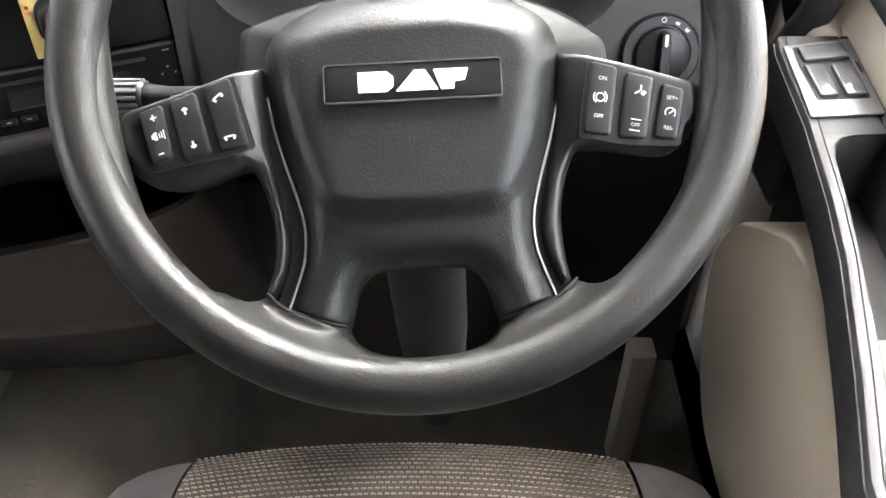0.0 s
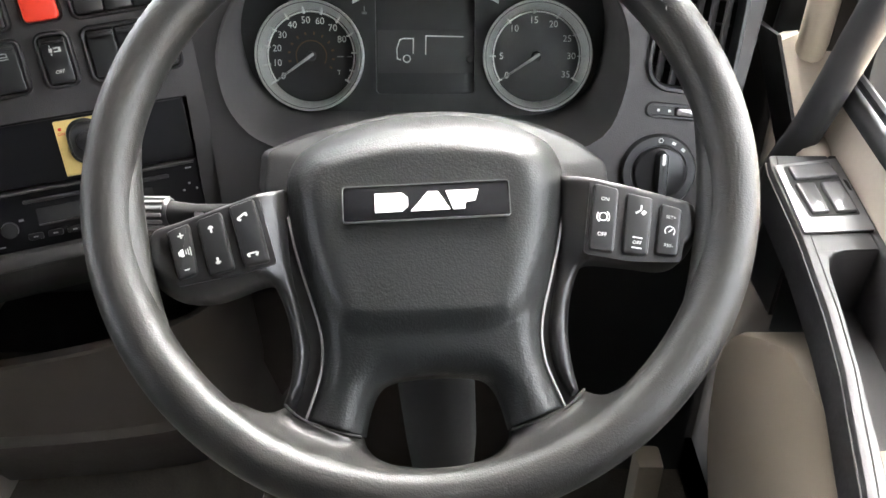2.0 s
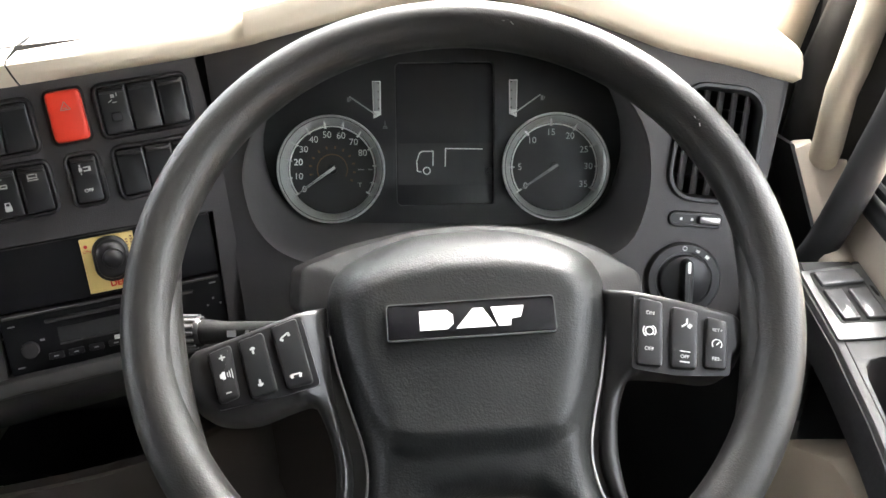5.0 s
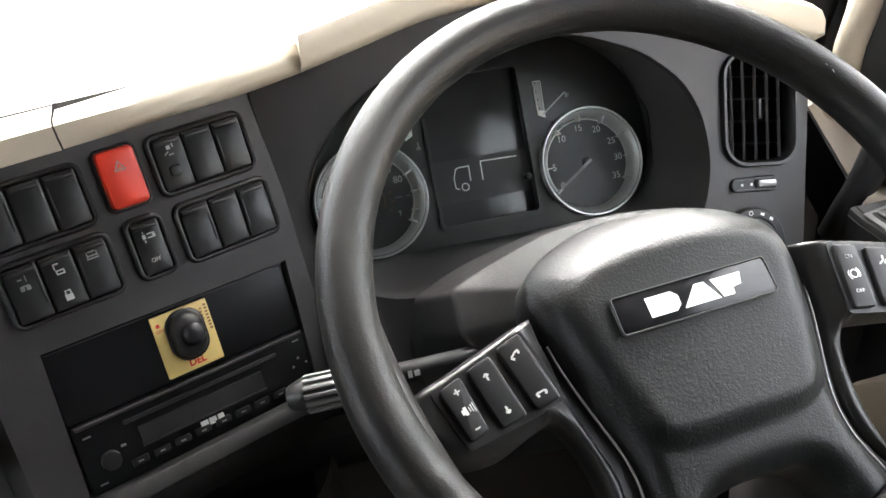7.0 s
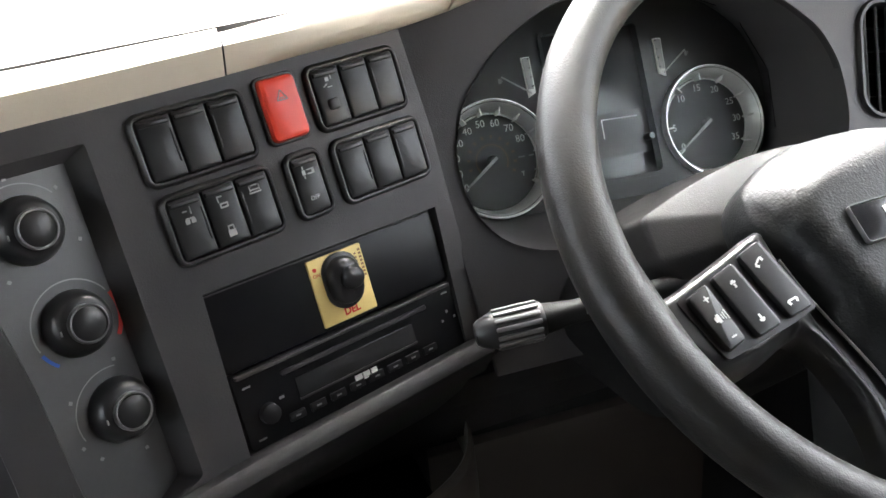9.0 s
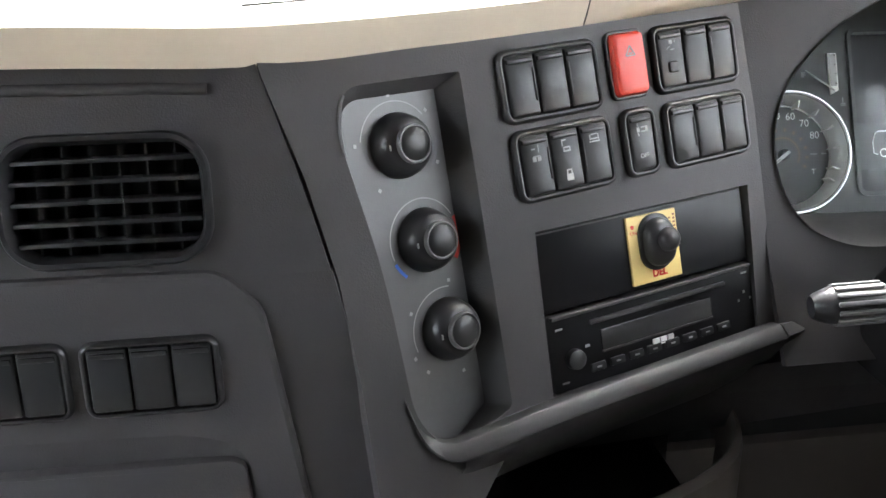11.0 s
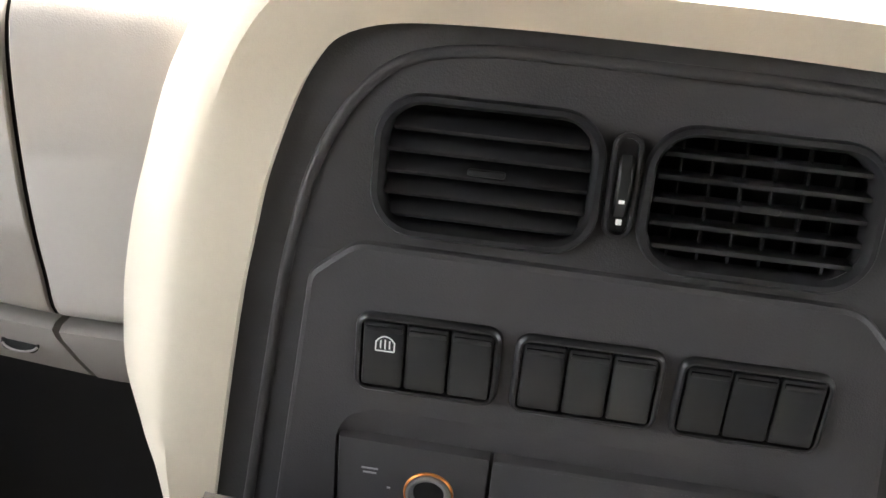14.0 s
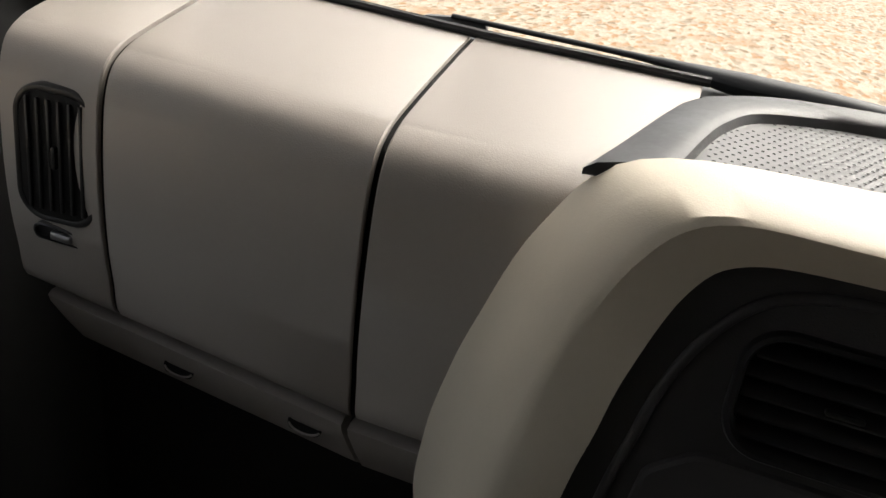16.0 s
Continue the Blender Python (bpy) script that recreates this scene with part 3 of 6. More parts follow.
A = [(-0.3882, 0.6930, 0.966), (-0.32, 0.718, 0.971), (-0.256, 0.742, 0.975), (-0.206, 0.765, 0.980), (-0.196, 0.770, 0.981)]
moulding("cream_moulding", [[(x, y + 0.03, z) for x, y, z in A], A, *[[(x, y + (dy0 if i == 0 else dy), z + (dz0 if i == 0 else dz)) for i, (x, y, z) in enumerate(A)] for dy0, dz0, dy, dz in ((-0.009, 0.011, -0.014, 0.008), (-0.0125, 0.0165, -0.0165, 0.0115), (-0.0165, 0.022, -0.016, 0.020), (-0.0135, 0.025, -0.010, 0.027), (0.048, 0.033, 0.07, 0.034))], [(x, 0.90, 1.0) for x, y, z in A], [(x, 0.93, 0.97) for x, y, z in A]], "cream top moulding over the centre console")
A = [(-0.206, 0.757, 0.982), (-0.16, 0.765, 0.992), (-0.08, 0.775, 1.010), (0.0, 0.778, 1.016), (0.07, 0.774, 1.006), (0.12, 0.770, 0.991), (0.178, 0.763, 0.971), (0.238, 0.758, 0.9575), (0.276, 0.7545, 0.9475), (0.288, 0.7535, 0.9445), (0.2945, 0.753, 0.943), (0.2965, 0.753, 0.9425)]
fall = [0, 0, 0, 0, 0, 0, 0, 0, 0.0, 0.001, 0.003, 0.009]
moulding("cream_moulding", [[(x, y + 0.03, z) for x, y, z in A], A, [(x, y - 0.016, z + 0.009) for x, y, z in A], [(x, y - 0.018 + 0.3 * f, z + 0.0125) for (x, y, z), f in zip(A, fall)], [(x, y - 0.018 + 0.5 * f, z + 0.024 - 0.3 * f) for (x, y, z), f in zip(A, fall)], [(x, y - 0.013 + 0.7 * f, z + 0.033 - 0.8 * f) for (x, y, z), f in zip(A, fall)], [(x, y + f, z + 0.037 - f) for (x, y, z), f in zip(A, fall)], [(x, y + 0.07, z + 0.040 - f) for (x, y, z), f in zip(A, fall)], [(x, 0.90, max(1.0, z + 0.03) - f) for (x, y, z), f in zip(A, fall)], [(x, 0.935, 0.97 - f) for (x, y, z), f in zip(A, fall)]], "cream hood over the instruments", True)
# side return of the driver's fascia
part("fascia_return", loft([[(0.2935, 0.756, 0.953), (0.2925, 0.90, 0.953), (0.2865, 0.90, 0.953), (0.2875, 0.757, 0.953)], [(0.2455, 0.667, 0.70), (0.2445, 0.90, 0.70), (0.2385, 0.90, 0.70), (0.2395, 0.668, 0.70)]]), M_DARK2, dash)

# passenger dash: curved grey-beige panels with dark gaps
PROF = smooth_path([(0, 0.78, 0.692), (0, 0.690, 0.697), (0, 0.675, 0.745), (0, 0.670, 0.812), (0, 0.673, 0.882), (0, 0.682, 0.924), (0, 0.701, 0.943), (0, 0.735, 0.954), (0, 0.82, 0.972), (0, 0.865, 0.980)], 5)


def bow(x):
    """The dash falls back towards the cab's side."""
    return 0.11 * max(0.0, -1.148 - x)


def dash_panel(name, x0, x1, label):
    front = [[(x, p.y + bow(x), p.z) for x in (x0, x0 + 0.0012, x0 * 0.5 + x1 * 0.5, x1 - 0.0012, x1)] for p in PROF]
    for row in front:
        row[0] = (x0, row[0][1] + 0.0010, row[0][2] - 0.0007)
        row[4] = (x1, row[4][1] + 0.0010, row[4][2] - 0.0007)
    loops = [r + [(x1, r[4][1] + 0.004, r[4][2] - 0.003), (x0, r[0][1] + 0.004, r[0][2] - 0.003)] for r in front]
    return part(name, loft(loops), M_GREIGE, dash, label)


dash_panel("glovebox_panel", -1.1450, -0.955, "plain grey-beige dash panel")
dash_panel("glovebox_lid", -1.3950, -1.1510, "large closed grey-beige glovebox lid")
dash_panel("side_panel", -1.513, -1.4010, "grey-beige end panel with air vent")
part("gap_backing", loft([[(x, p.y + 0.0062 + bow(x), p.z - 0.0045) for x in (-1.511, -1.4, -1.148, -0.98)] for p in PROF], False, False, closed=False), M_PIT, dash)
# lower glovebox with two finger holes
low = [(0.740, 0.6765), (0.704, 0.6780), (0.6985, 0.6745), (0.701, 0.6660), (0.721, 0.632), (0.742, 0.600), (0.775, 0.572)]
part("lower_glovebox", loft([[(x, y + bow(x), z) for x in (-1.505, -1.30, -1.19, -1.165)] + [(x, y + 0.02 + bow(x), z - 0.01) for x in (-1.165, -1.19, -1.30, -1.505)] for y, z in low]), M_GREIGE, dash, "grey-beige lower glovebox flap")
part("lower_trim", loft([[(x, y, z) for x in (-1.158, -1.09, -0.99)] + [(x, y + 0.02, z - 0.01) for x in (-0.99, -1.09, -1.158)] for y, z in low]), M_GREIGE, dash)
for hx in (-1.208, -1.352):
    h = axes((hx, 0.7155 + bow(hx), 0.6420), (-0.1, -0.90, 0.42), 3)
    # solid near-black oval, coloured as the shade inside a hole
    part("finger_hole", stack(rrect(0.034, 0.013, 0.0063), [(0, 0.001), (-0.0010, 0.0025), (0.001, 0.003), (0.004, 0.0005)]), M_PIT, dash, "dark oval finger hole", at=h)
    part("hole_rim", tube([(0.0165 * math.cos(radians(a)), 0.0065 * math.sin(radians(a)) - 0.0008, 0.0028) for a in range(190, 351, 20)], 0.0011, 6), M_GREIGE, dash, at=h)

# dash top behind the cream moulding
part("dash_top", loft([[(x, 0.70, 0.975 - d), (x, 0.80, 0.978 - d), (x, 0.885, 0.980 - 0.4 * d), (x, 0.93, 0.955)] for x, d in ((-0.95, 0.03), (-0.55, 0.03), (-0.52, 0.0), (-0.39, 0.0))], False, False, closed=False), M_DARK2, dash, "dark dash top along the windscreen")
part("dash_top", loft([[(x, 0.84, 0.97), (x, 0.885, 0.980), (x, 0.93, 0.955)] for x in (-0.39, 0.0, 0.27)], False, False, closed=False), M_DARK2, dash)
# perforated speaker grille and its dark sloping surround
gs = smooth_path([(-1.006, 0.655, 0.967), (-0.990, 0.715, 0.971), (-0.972, 0.785, 0.976), (-0.957, 0.826, 0.978), (-0.92, 0.858, 0.980), (-0.88, 0.868, 0.982), (-0.80, 0.875, 0.984), (-0.65, 0.882, 0.986), (-0.53, 0.890, 0.989)], 5)
gi = smooth_path([(-0.958, 0.660, 0.980), (-0.946, 0.732, 0.982), (-0.934, 0.781, 0.982), (-0.914, 0.820, 0.982), (-0.868, 0.845, 0.982), (-0.84, 0.848, 0.983), (-0.80, 0.850, 0.984), (-0.65, 0.857, 0.986), (-0.53, 0.862, 0.989)], 5)
bm = loft([[p + Vector((0, 0, -0.004)) for p in gs], gs, [g.lerp(h, 0.15) + Vector((0, 0, 0.003)) for g, h in zip(gs, gi)], [g.lerp(h, 0.8) + Vector((0, 0, 0.002)) for g, h in zip(gs, gi)], gi, [p + Vector((0.003, -0.003, -0.002)) for p in gi], [p + Vector((0.006, -0.006, -0.012)) for p in gi]], False, False, closed=False)
bm.verts.ensure_lookup_table()
bm.faces.new([bm.verts[k * len(gs)] for k in range(7)])
part("grille_surround", bm, M_DARK2, dash, "dark sloping surround of the speaker grille")
edge_seal = [Vector((x, 0.868 + bow(x), 0.983)) for x in (XL + 0.02, -1.5, -1.4, -1.25, -1.148, -1.05, -0.95)]
part("edge_seal", tube(smooth_path(edge_seal, 4), 0.0042, 8), M_RUBBER, dash, "black seal along the windscreen")

# ---- steering wheel ----
wheel = thing("steering_wheel", MW, "black leather-grained truck steering wheel with button pods", "steering wheel")
RR, RT = 0.2086, 0.0172
bm = bmesh.new()
loops = []
for i in range(240):
    a = 2 * math.pi * i / 240
    loops.append([((RR + RT * math.cos(v)) * math.cos(a), (RR + RT * math.cos(v)) * math.sin(a), 1.05 * RT * math.sin(v)) for v in [2 * math.pi * j / 48 for j in range(48)]])
loops.append(loops[0])
bm = loft(loops, False, False)
bmesh.ops.remove_doubles(bm, verts=bm.verts[:], dist=1e-6)
part("rim", bm, M_LEATHER, wheel, "worn black leather-grained rim")


# airbag pad with two legs down to the rim
PAD_X = 0.0024
half = [(0.0, 0.0550), (0.030, 0.0535), (0.0565, 0.0470), (0.0760, 0.0382), (0.0895, 0.0265), (0.0955, 0.0105), (0.0955, -0.004), (0.0940, -0.020), (0.0905, -0.0392), (0.0850, -0.060), (0.0768, -0.0868), (0.0735, -0.100), (0.0722, -0.112), (0.0730, -0.124), (0.0753, -0.134), (0.0840, -0.1580)]
leg_in = [(0.0486, -0.1700), (0.0444, -0.1531), (0.0385, -0.1409), (0.0292, -0.1349), (0.0094, -0.1327)]


def span(pts, n=4):
    """A smooth line through plan points."""
    return [(p.x, p.y) for p in smooth_path([(x, y, 0) for x, y in pts], n)]


def mirrored(pts, s):
    return [(PAD_X + s * x, y) for x, y in pts]


def step(a, b, v):
    t = max(0.0, min(1.0, (v - a) / (b - a)))
    return t * t * (3 - 2 * t)


def pad_height(x, y, d):
    """Rolled edges and a raised face that falls softly to the legs."""
    x = abs(x - PAD_X)
    foot = -0.0965 + 0.045 * min(1.2, x / 0.077) ** 6
    low = 1 - step(foot - 0.013, foot + 0.005, y)
    edge = -0.022 - 0.012 * step(-0.005, 0.05, y)
    top = 0.0018 * (1 - (x / 0.09) ** 2) - 0.0085 * low - 0.0015 * step(-0.10, -0.16, y)
    reach = 0.030 + 0.026 * step(-0.01, 0.035, y) - 0.0115 * low
    return edge + (top - edge) * (1 - (1 - min(1.0, d / reach)) ** 2.4)


right = span(half, 4) + span(leg_in, 4)
pad = mirrored(right, 1) + mirrored(list(reversed(right))[:-1], -1)
part("airbag_pad", relief(pad, pad_height, 0.0022, -0.055, [mirrored(list(reversed(span(half, 4))), -1) + mirrored(span(half, 4), 1), mirrored(span(leg_in, 4), 1) + mirrored(list(reversed(span(leg_in, 4))), -1)]), M_PAD, wheel, "black grained airbag cover with two lower legs", sharp=75)
badge = part("badge", slab(rrect(0.110, 0.0235, 0.002), 0.0005, 0.0035, 0.0008), M_GLOSSBLACK, wheel, "black badge plate with plain white shapes", at=Matrix.Translation((0.003, -0.0205, 0.0008)))
part("badge_border", holed(rrect(0.1112, 0.0247, 0.0025), [rrect(0.1101, 0.0236, 0.0021)], 0.0005, 0.0040), M_GREYTRIM, badge)
bm = bmesh.new()
for q in ([(-0.034, -0.0065), (-0.016, -0.0065), (-0.012, -0.003), (-0.012, 0.003), (-0.016, 0.0065), (-0.034, 0.0065)], [(-0.0105, -0.0065), (0.0012, 0.0065), (0.0080, 0.0065), (0.0158, -0.0065)], [(0.0175, -0.0065), (0.0255, -0.0065), (0.0262, -0.0020), (0.0325, -0.0012), (0.0350, 0.0065), (0.0130, 0.0065)]):
    stack(q, [(0, 0.0035), (0, 0.004)], bm=bm)
part("badge_shape", bm, M_WHITE, badge, "three plain white block shapes", smooth=False)

# spoke pods and buttons
RIDGE = [(0.0960, 0.0010), (0.0955, -0.012), (0.0930, -0.030), (0.0920, -0.046), (0.0890, -0.066), (0.0842, -0.088), (0.0812, -0.103), (0.0803, -0.113), (0.0815, -0.125), (0.0842, -0.136), (0.0915, -0.1530)]
POD = {1: [(0.0976, -0.1472), (0.0948, -0.1315), (0.0936, -0.1096), (0.0966, -0.0878), (0.1030, -0.0690), (0.1085, -0.0620), (0.118, -0.0612), (0.140, -0.0645), (0.1607, -0.0680), (0.1734, -0.0650), (0.1825, -0.0540), (0.1872, -0.0400), (0.1850, -0.0275), (0.170, -0.0210), (0.140, -0.0110), (0.115, -0.0040)],
       -1: [(0.0976, -0.1468), (0.0925, -0.1315), (0.0910, -0.1096), (0.0940, -0.0900), (0.1000, -0.0730), (0.1060, -0.0650), (0.118, -0.0670), (0.1419, -0.0745), (0.1620, -0.0745), (0.1760, -0.0690), (0.1850, -0.0560), (0.1872, -0.0420), (0.1835, -0.0280), (0.165, -0.0215), (0.140, -0.0135), (0.115, -0.0050)]}


def spoke_height(s):
    def height(x, y, d):
        x = s * x
        pod = -0.0185 + 0.0120 * step(0.089, 0.114, x) - 0.0045 * step(0.178, 0.190, x)
        leg = -0.0165 - 0.10 * max(0.0, x - 0.081) ** 1.0
        t = step(-0.050, -0.082, y) if x < 0.110 else 0.0
        under = step(-0.046, -0.060, y) * step(0.106, 0.116, x)
        return pod * (1 - t) + leg * t - (0.0075 + 0.008 * under) * (1 - min(1.0, d / (0.0045 + 0.0065 * under))) ** 2.2
    return height


for s in (-1, 1):
    inner = span(RIDGE, 4)
    body = inner + list(reversed(span(list(reversed(POD[s])), 4)))
    part("spoke", relief([(s * x, y) for x, y in body], spoke_height(s), 0.0024, -0.040), M_SPOKE, wheel, "dark grey spoke pod that runs down beside the leg", sharp=60)
keysL = [[(-0.1705, -0.031), (-0.1555, -0.0255), (-0.149, -0.0605), (-0.1615, -0.0645)], [(-0.1510, -0.0240), (-0.1345, -0.0185), (-0.1245, -0.0585), (-0.1415, -0.0620)], [(-0.1295, -0.0160), (-0.1125, -0.0105), (-0.1015, -0.0545), (-0.1185, -0.0575)]]
keysR = [[(0.1165, -0.0115), (0.1325, -0.0165), (0.1250, -0.0600), (0.1082, -0.0570)], [(0.1380, -0.0195), (0.1550, -0.0245), (0.1470, -0.0635), (0.1300, -0.0610)], [(0.1600, -0.0280), (0.1735, -0.0330), (0.1665, -0.0650), (0.1520, -0.0625)]]
well = [stack(round_poly(k, 0.003), [(0, -0.0075), (0, -0.0055)]) for k in ([(-0.175, -0.030), (-0.110, -0.0085), (-0.0975, -0.0555), (-0.120, -0.061), (-0.163, -0.068)], [(0.1145, -0.0085), (0.178, -0.0305), (0.169, -0.0685), (0.135, -0.066), (0.1055, -0.059)])]
for w in well:
    part("button_well", w, M_BLACK, wheel)
for k in keysL + keysR:
    part("button", stack(round_poly(k, 0.003), [(0, -0.0065), (0, -0.0035), (0.0007, -0.0022), (0.002, -0.0018)]), M_KEY, wheel, "black rocker button")


def mark(rects, u, v, turn, parent=wheel, z=-0.0017, m=M_SYMBOL, k=1.0, name="symbol"):
    return part(name, bars([(x * k, y * k, w * k, h * k, *a) for x, y, w, h, *a in rects]), m, parent, smooth=False, at=Matrix.Translation((u, v, z)) @ Matrix.Rotation(radians(turn), 4, "Z"))


PLUS = [(0, 0, 0.004, 0.001), (0, 0, 0.001, 0.004)]
mark(PLUS, -0.1605, -0.0345, 14)
mark([(0, 0, 0.0035, 0.001)], -0.1555, -0.0575, 14)
mark([(-0.003, 0, 0.002, 0.003), (-0.0015, 0, 0.002, 0.005), (0.001, 0, 0.0006, 0.003), (0.0025, 0, 0.0006, 0.0045), (0.004, 0, 0.0006, 0.006)], -0.1575, -0.046, 14)
for v, d in ((-0.031, 1), (-0.0525, -1)):
    mark([(0, -0.001 * d, 0.0014, 0.0025), (0, 0.001 * d, 0.0036, 0.0012), (0, 0.0019 * d, 0.002, 0.0009)], -0.1405 + 0.005 * (v < -0.04), v, 14)
for u, v in ((-0.1195, -0.0235), (-0.1125, -0.0495)):
    mark([(0, 0.0012, 0.006, 0.0011), (-0.0028, 0.0, 0.0016, 0.0026, 20), (0.0028, 0.0, 0.0016, 0.0026, -20)], u, v, 40 if v > -0.03 else 10)


def label_at(text, size, u, v, turn, parent=wheel, z=-0.0017, m=M_SYMBOL):
    writing(text, size, parent, Matrix.Translation((u, v, z)) @ Matrix.Rotation(radians(turn), 4, "Z"), m)


label_at("ON", 0.0036, 0.1225, -0.0235, -12)
label_at("OFF", 0.0036, 0.1180, -0.0475, -12)
label_at("OFF", 0.0034, 0.1405, -0.0545, -12)
label_at("SET+", 0.0033, 0.1650, -0.0385, -12)
label_at("RES-", 0.0033, 0.1610, -0.0575, -12)
part("symbol", arc(0.0027, 0, 360, 0.0006, n=20, bm=arc(0.0042, -50, 50, 0.0006, bm=arc(0.0042, 130, 230, 0.0006))), M_WHITE, wheel, smooth=False, at=Matrix.Translation((0.1200, -0.0355, -0.0018)))
part("symbol", arc(0.0032, -40, 220, 0.0006, bm=bars([(0.0006, 0.0006, 0.0034, 0.0007, 45)])), M_WHITE, wheel, smooth=False, at=Matrix.Translation((0.1630, -0.0478, -0.0018)) @ Matrix.Rotation(radians(-12), 4, "Z"))
mark([(0, 0.0035, 0.0065, 0.0008), (0, -0.0035, 0.0065, 0.0008)], 0.1405, -0.0545, -12)
mark([(0, 0.002, 0.0012, 0.004), (-0.002, -0.001, 0.0035, 0.0012, 35), (0.002, -0.001, 0.0025, 0.003, -35)], 0.1455, -0.033, -12)

# parting strips between the pad and the spokes
for s in (-1, 1):
    seam = [(PAD_X + s * x, y) for x, y in span(half[7:], 4)]
    part("parting_strip", loft([[(x - s * 0.004, y, -0.0245) for x, y in seam], [(x + s * 0.010, y, -0.0235) for x, y in seam]], False, False, closed=False), M_BLACK, wheel, "dark parting strip")
    part("trim_edge", tube([(x + s * 0.0007, y, -0.0203) for x, y in seam], 0.0009, 6), M_GREYINK, wheel, "thin silver edge line")


# roots where the legs run into the rim
def flank_z(x, y):
    """The rim's upper side, carried on straight below its steep inner flank."""
    off = RR - math.hypot(x, y)
    if off < 0.0155:
        return 1.05 * math.sqrt(RT * RT - off * off) - 0.0003
    low = math.sqrt(RT * RT - 0.0155 ** 2)
    return 1.05 * (low - (off - 0.0155) * 0.0155 / low) - 0.0003


def root_height(x, y, d):
    leg = -0.0100 - 0.015 * (1 - min(1.0, d / 0.019)) ** 2.4
    rim = flank_z(x, y)
    k = 0.009
    h = max(k - abs(leg - rim), 0.0) / k
    return max(leg, rim) + 0.25 * k * h * h


def root_outline():
    cut = [(0.0976, -0.1478), (0.0905, -0.1545), (0.0840, -0.1590), (0.066, -0.1662), (0.0486, -0.1710)]
    inner = span([(0.0486, -0.1710), (0.0470, -0.1770), (0.0415, -0.1835), (0.030, -0.1888), (0.012, -0.1922)])
    outer = span([(0.1300, -0.1440), (0.1220, -0.1480), (0.1130, -0.1512), (0.1050, -0.1515), (0.0976, -0.1478)])
    a0, a1 = math.atan2(-0.1985, 0.012), math.atan2(-0.150, 0.136)
    arc_line = [((RR - 0.002) * math.cos(a0 + (a1 - a0) * i / 24), (RR - 0.002) * math.sin(a0 + (a1 - a0) * i / 24)) for i in range(25)]
    return cut, inner, arc_line, outer


for s in (-1, 1):
    cut, inner, arc_line, outer = root_outline()
    body = cut + inner[1:] + arc_line + outer[:-1]
    part("leg_root", relief(mirrored(body, s), root_height, 0.0018, -0.040, [mirrored(inner, s), mirrored(outer, s)]), M_LEATHER, wheel, "leather-grained root of the leg", sharp=75)
    part("root_seam", tube([(PAD_X + s * x, y + 0.0006, -0.0105 - 0.006 * (2 * i / (len(cut) - 1) - 1) ** 2) for i, (x, y) in enumerate(cut)], 0.0011, 6), M_PIT, wheel, "dark joint across the leg")
    th = [math.radians(a) for a in range(-34, 15, 4)]
    part("rim_root", tube([(s * (RR - 0.0065) * math.cos(a), (RR - 0.0065) * math.sin(a), -0.005) for a in th], [0.006 + 0.0098 * math.sin(math.pi * i / (len(th) - 1)) ** 0.8 for i in range(len(th))], 18), M_LEATHER, wheel, "swollen joint of spoke and rim")
# a pale speck on the cover
part("speck", slab(rrect(0.0013, 0.0010, 0.0004, 2), 0, 0.0004, 0.0001), M_GREYINK, wheel, at=Matrix.Translation((0.034, -0.113, -0.0138)))
# hub below the pad
part("hub", lathe([(0.042, -0.13), (0.044, -0.06), (0.046, -0.05)], 32), M_BLACK, wheel, "dark hub behind the pad")

# small scuffs on the rim
for deg, sz in ((76.6, 0.0075), (32, 0.006)):
    a = radians(deg)
    rd = Vector((math.cos(a), math.sin(a), 0))
    c = rd * (RR - 0.006) + Vector((0, 0, 1.05 * RT * 0.945))
    for k, (off, turn, size) in enumerate(((-0.0035, 0.9, 1.0), (0.0030, 1.5, 0.6), (0.0, 1.2, 0.4))):
        part("scuff", slab(rrect(sz * 0.5 * size, 0.0009, 0.0004, 2), 0, 0.0002, 0.0001), M_GREYTRIM, wheel, at=Matrix.Translation(c + rd * 0.0012 * (k - 1) + Vector((-rd.y, rd.x, 0)) * off) @ Matrix.Rotation(a + turn, 4, "Z"))

# ---- steering column ----
column = thing("steering_column", MW, "charcoal steering column shroud behind the wheel", "steering column")
SHROUD_LOW = [(0.09, -0.055), (0.0, -0.065), (-0.08, -0.055)]
front = [(-0.124, 0.021), (-0.1205, 0.0545), (-0.085, 0.0665), (-0.03, 0.0800), (0.02, 0.0815), (0.07, 0.0740), (0.115, 0.0530), (0.1440, 0.0330), (0.1450, 0.0100)] + SHROUD_LOW
rear = [(-0.138, 0.040), (-0.136, 0.0720), (-0.095, 0.0880), (-0.03, 0.1000), (0.02, 0.1010), (0.08, 0.0930), (0.13, 0.0720), (0.1540, 0.0480), (0.1500, 0.0150)] + SHROUD_LOW
FRONT_R = [0.004, 0.006, 0.03, 0.04, 0.04, 0.04, 0.03, 0.006, 0.004, 0.03, 0.03, 0.03]
fr, re = round_poly(front, FRONT_R, 4), round_poly(rear, FRONT_R, 4)
mid = (0.0, 0.01)


def drawn_in(pts, k, z):
    return [(mid[0] + (x - mid[0]) * k, mid[1] + (y - mid[1]) * k, z) for x, y in pts]


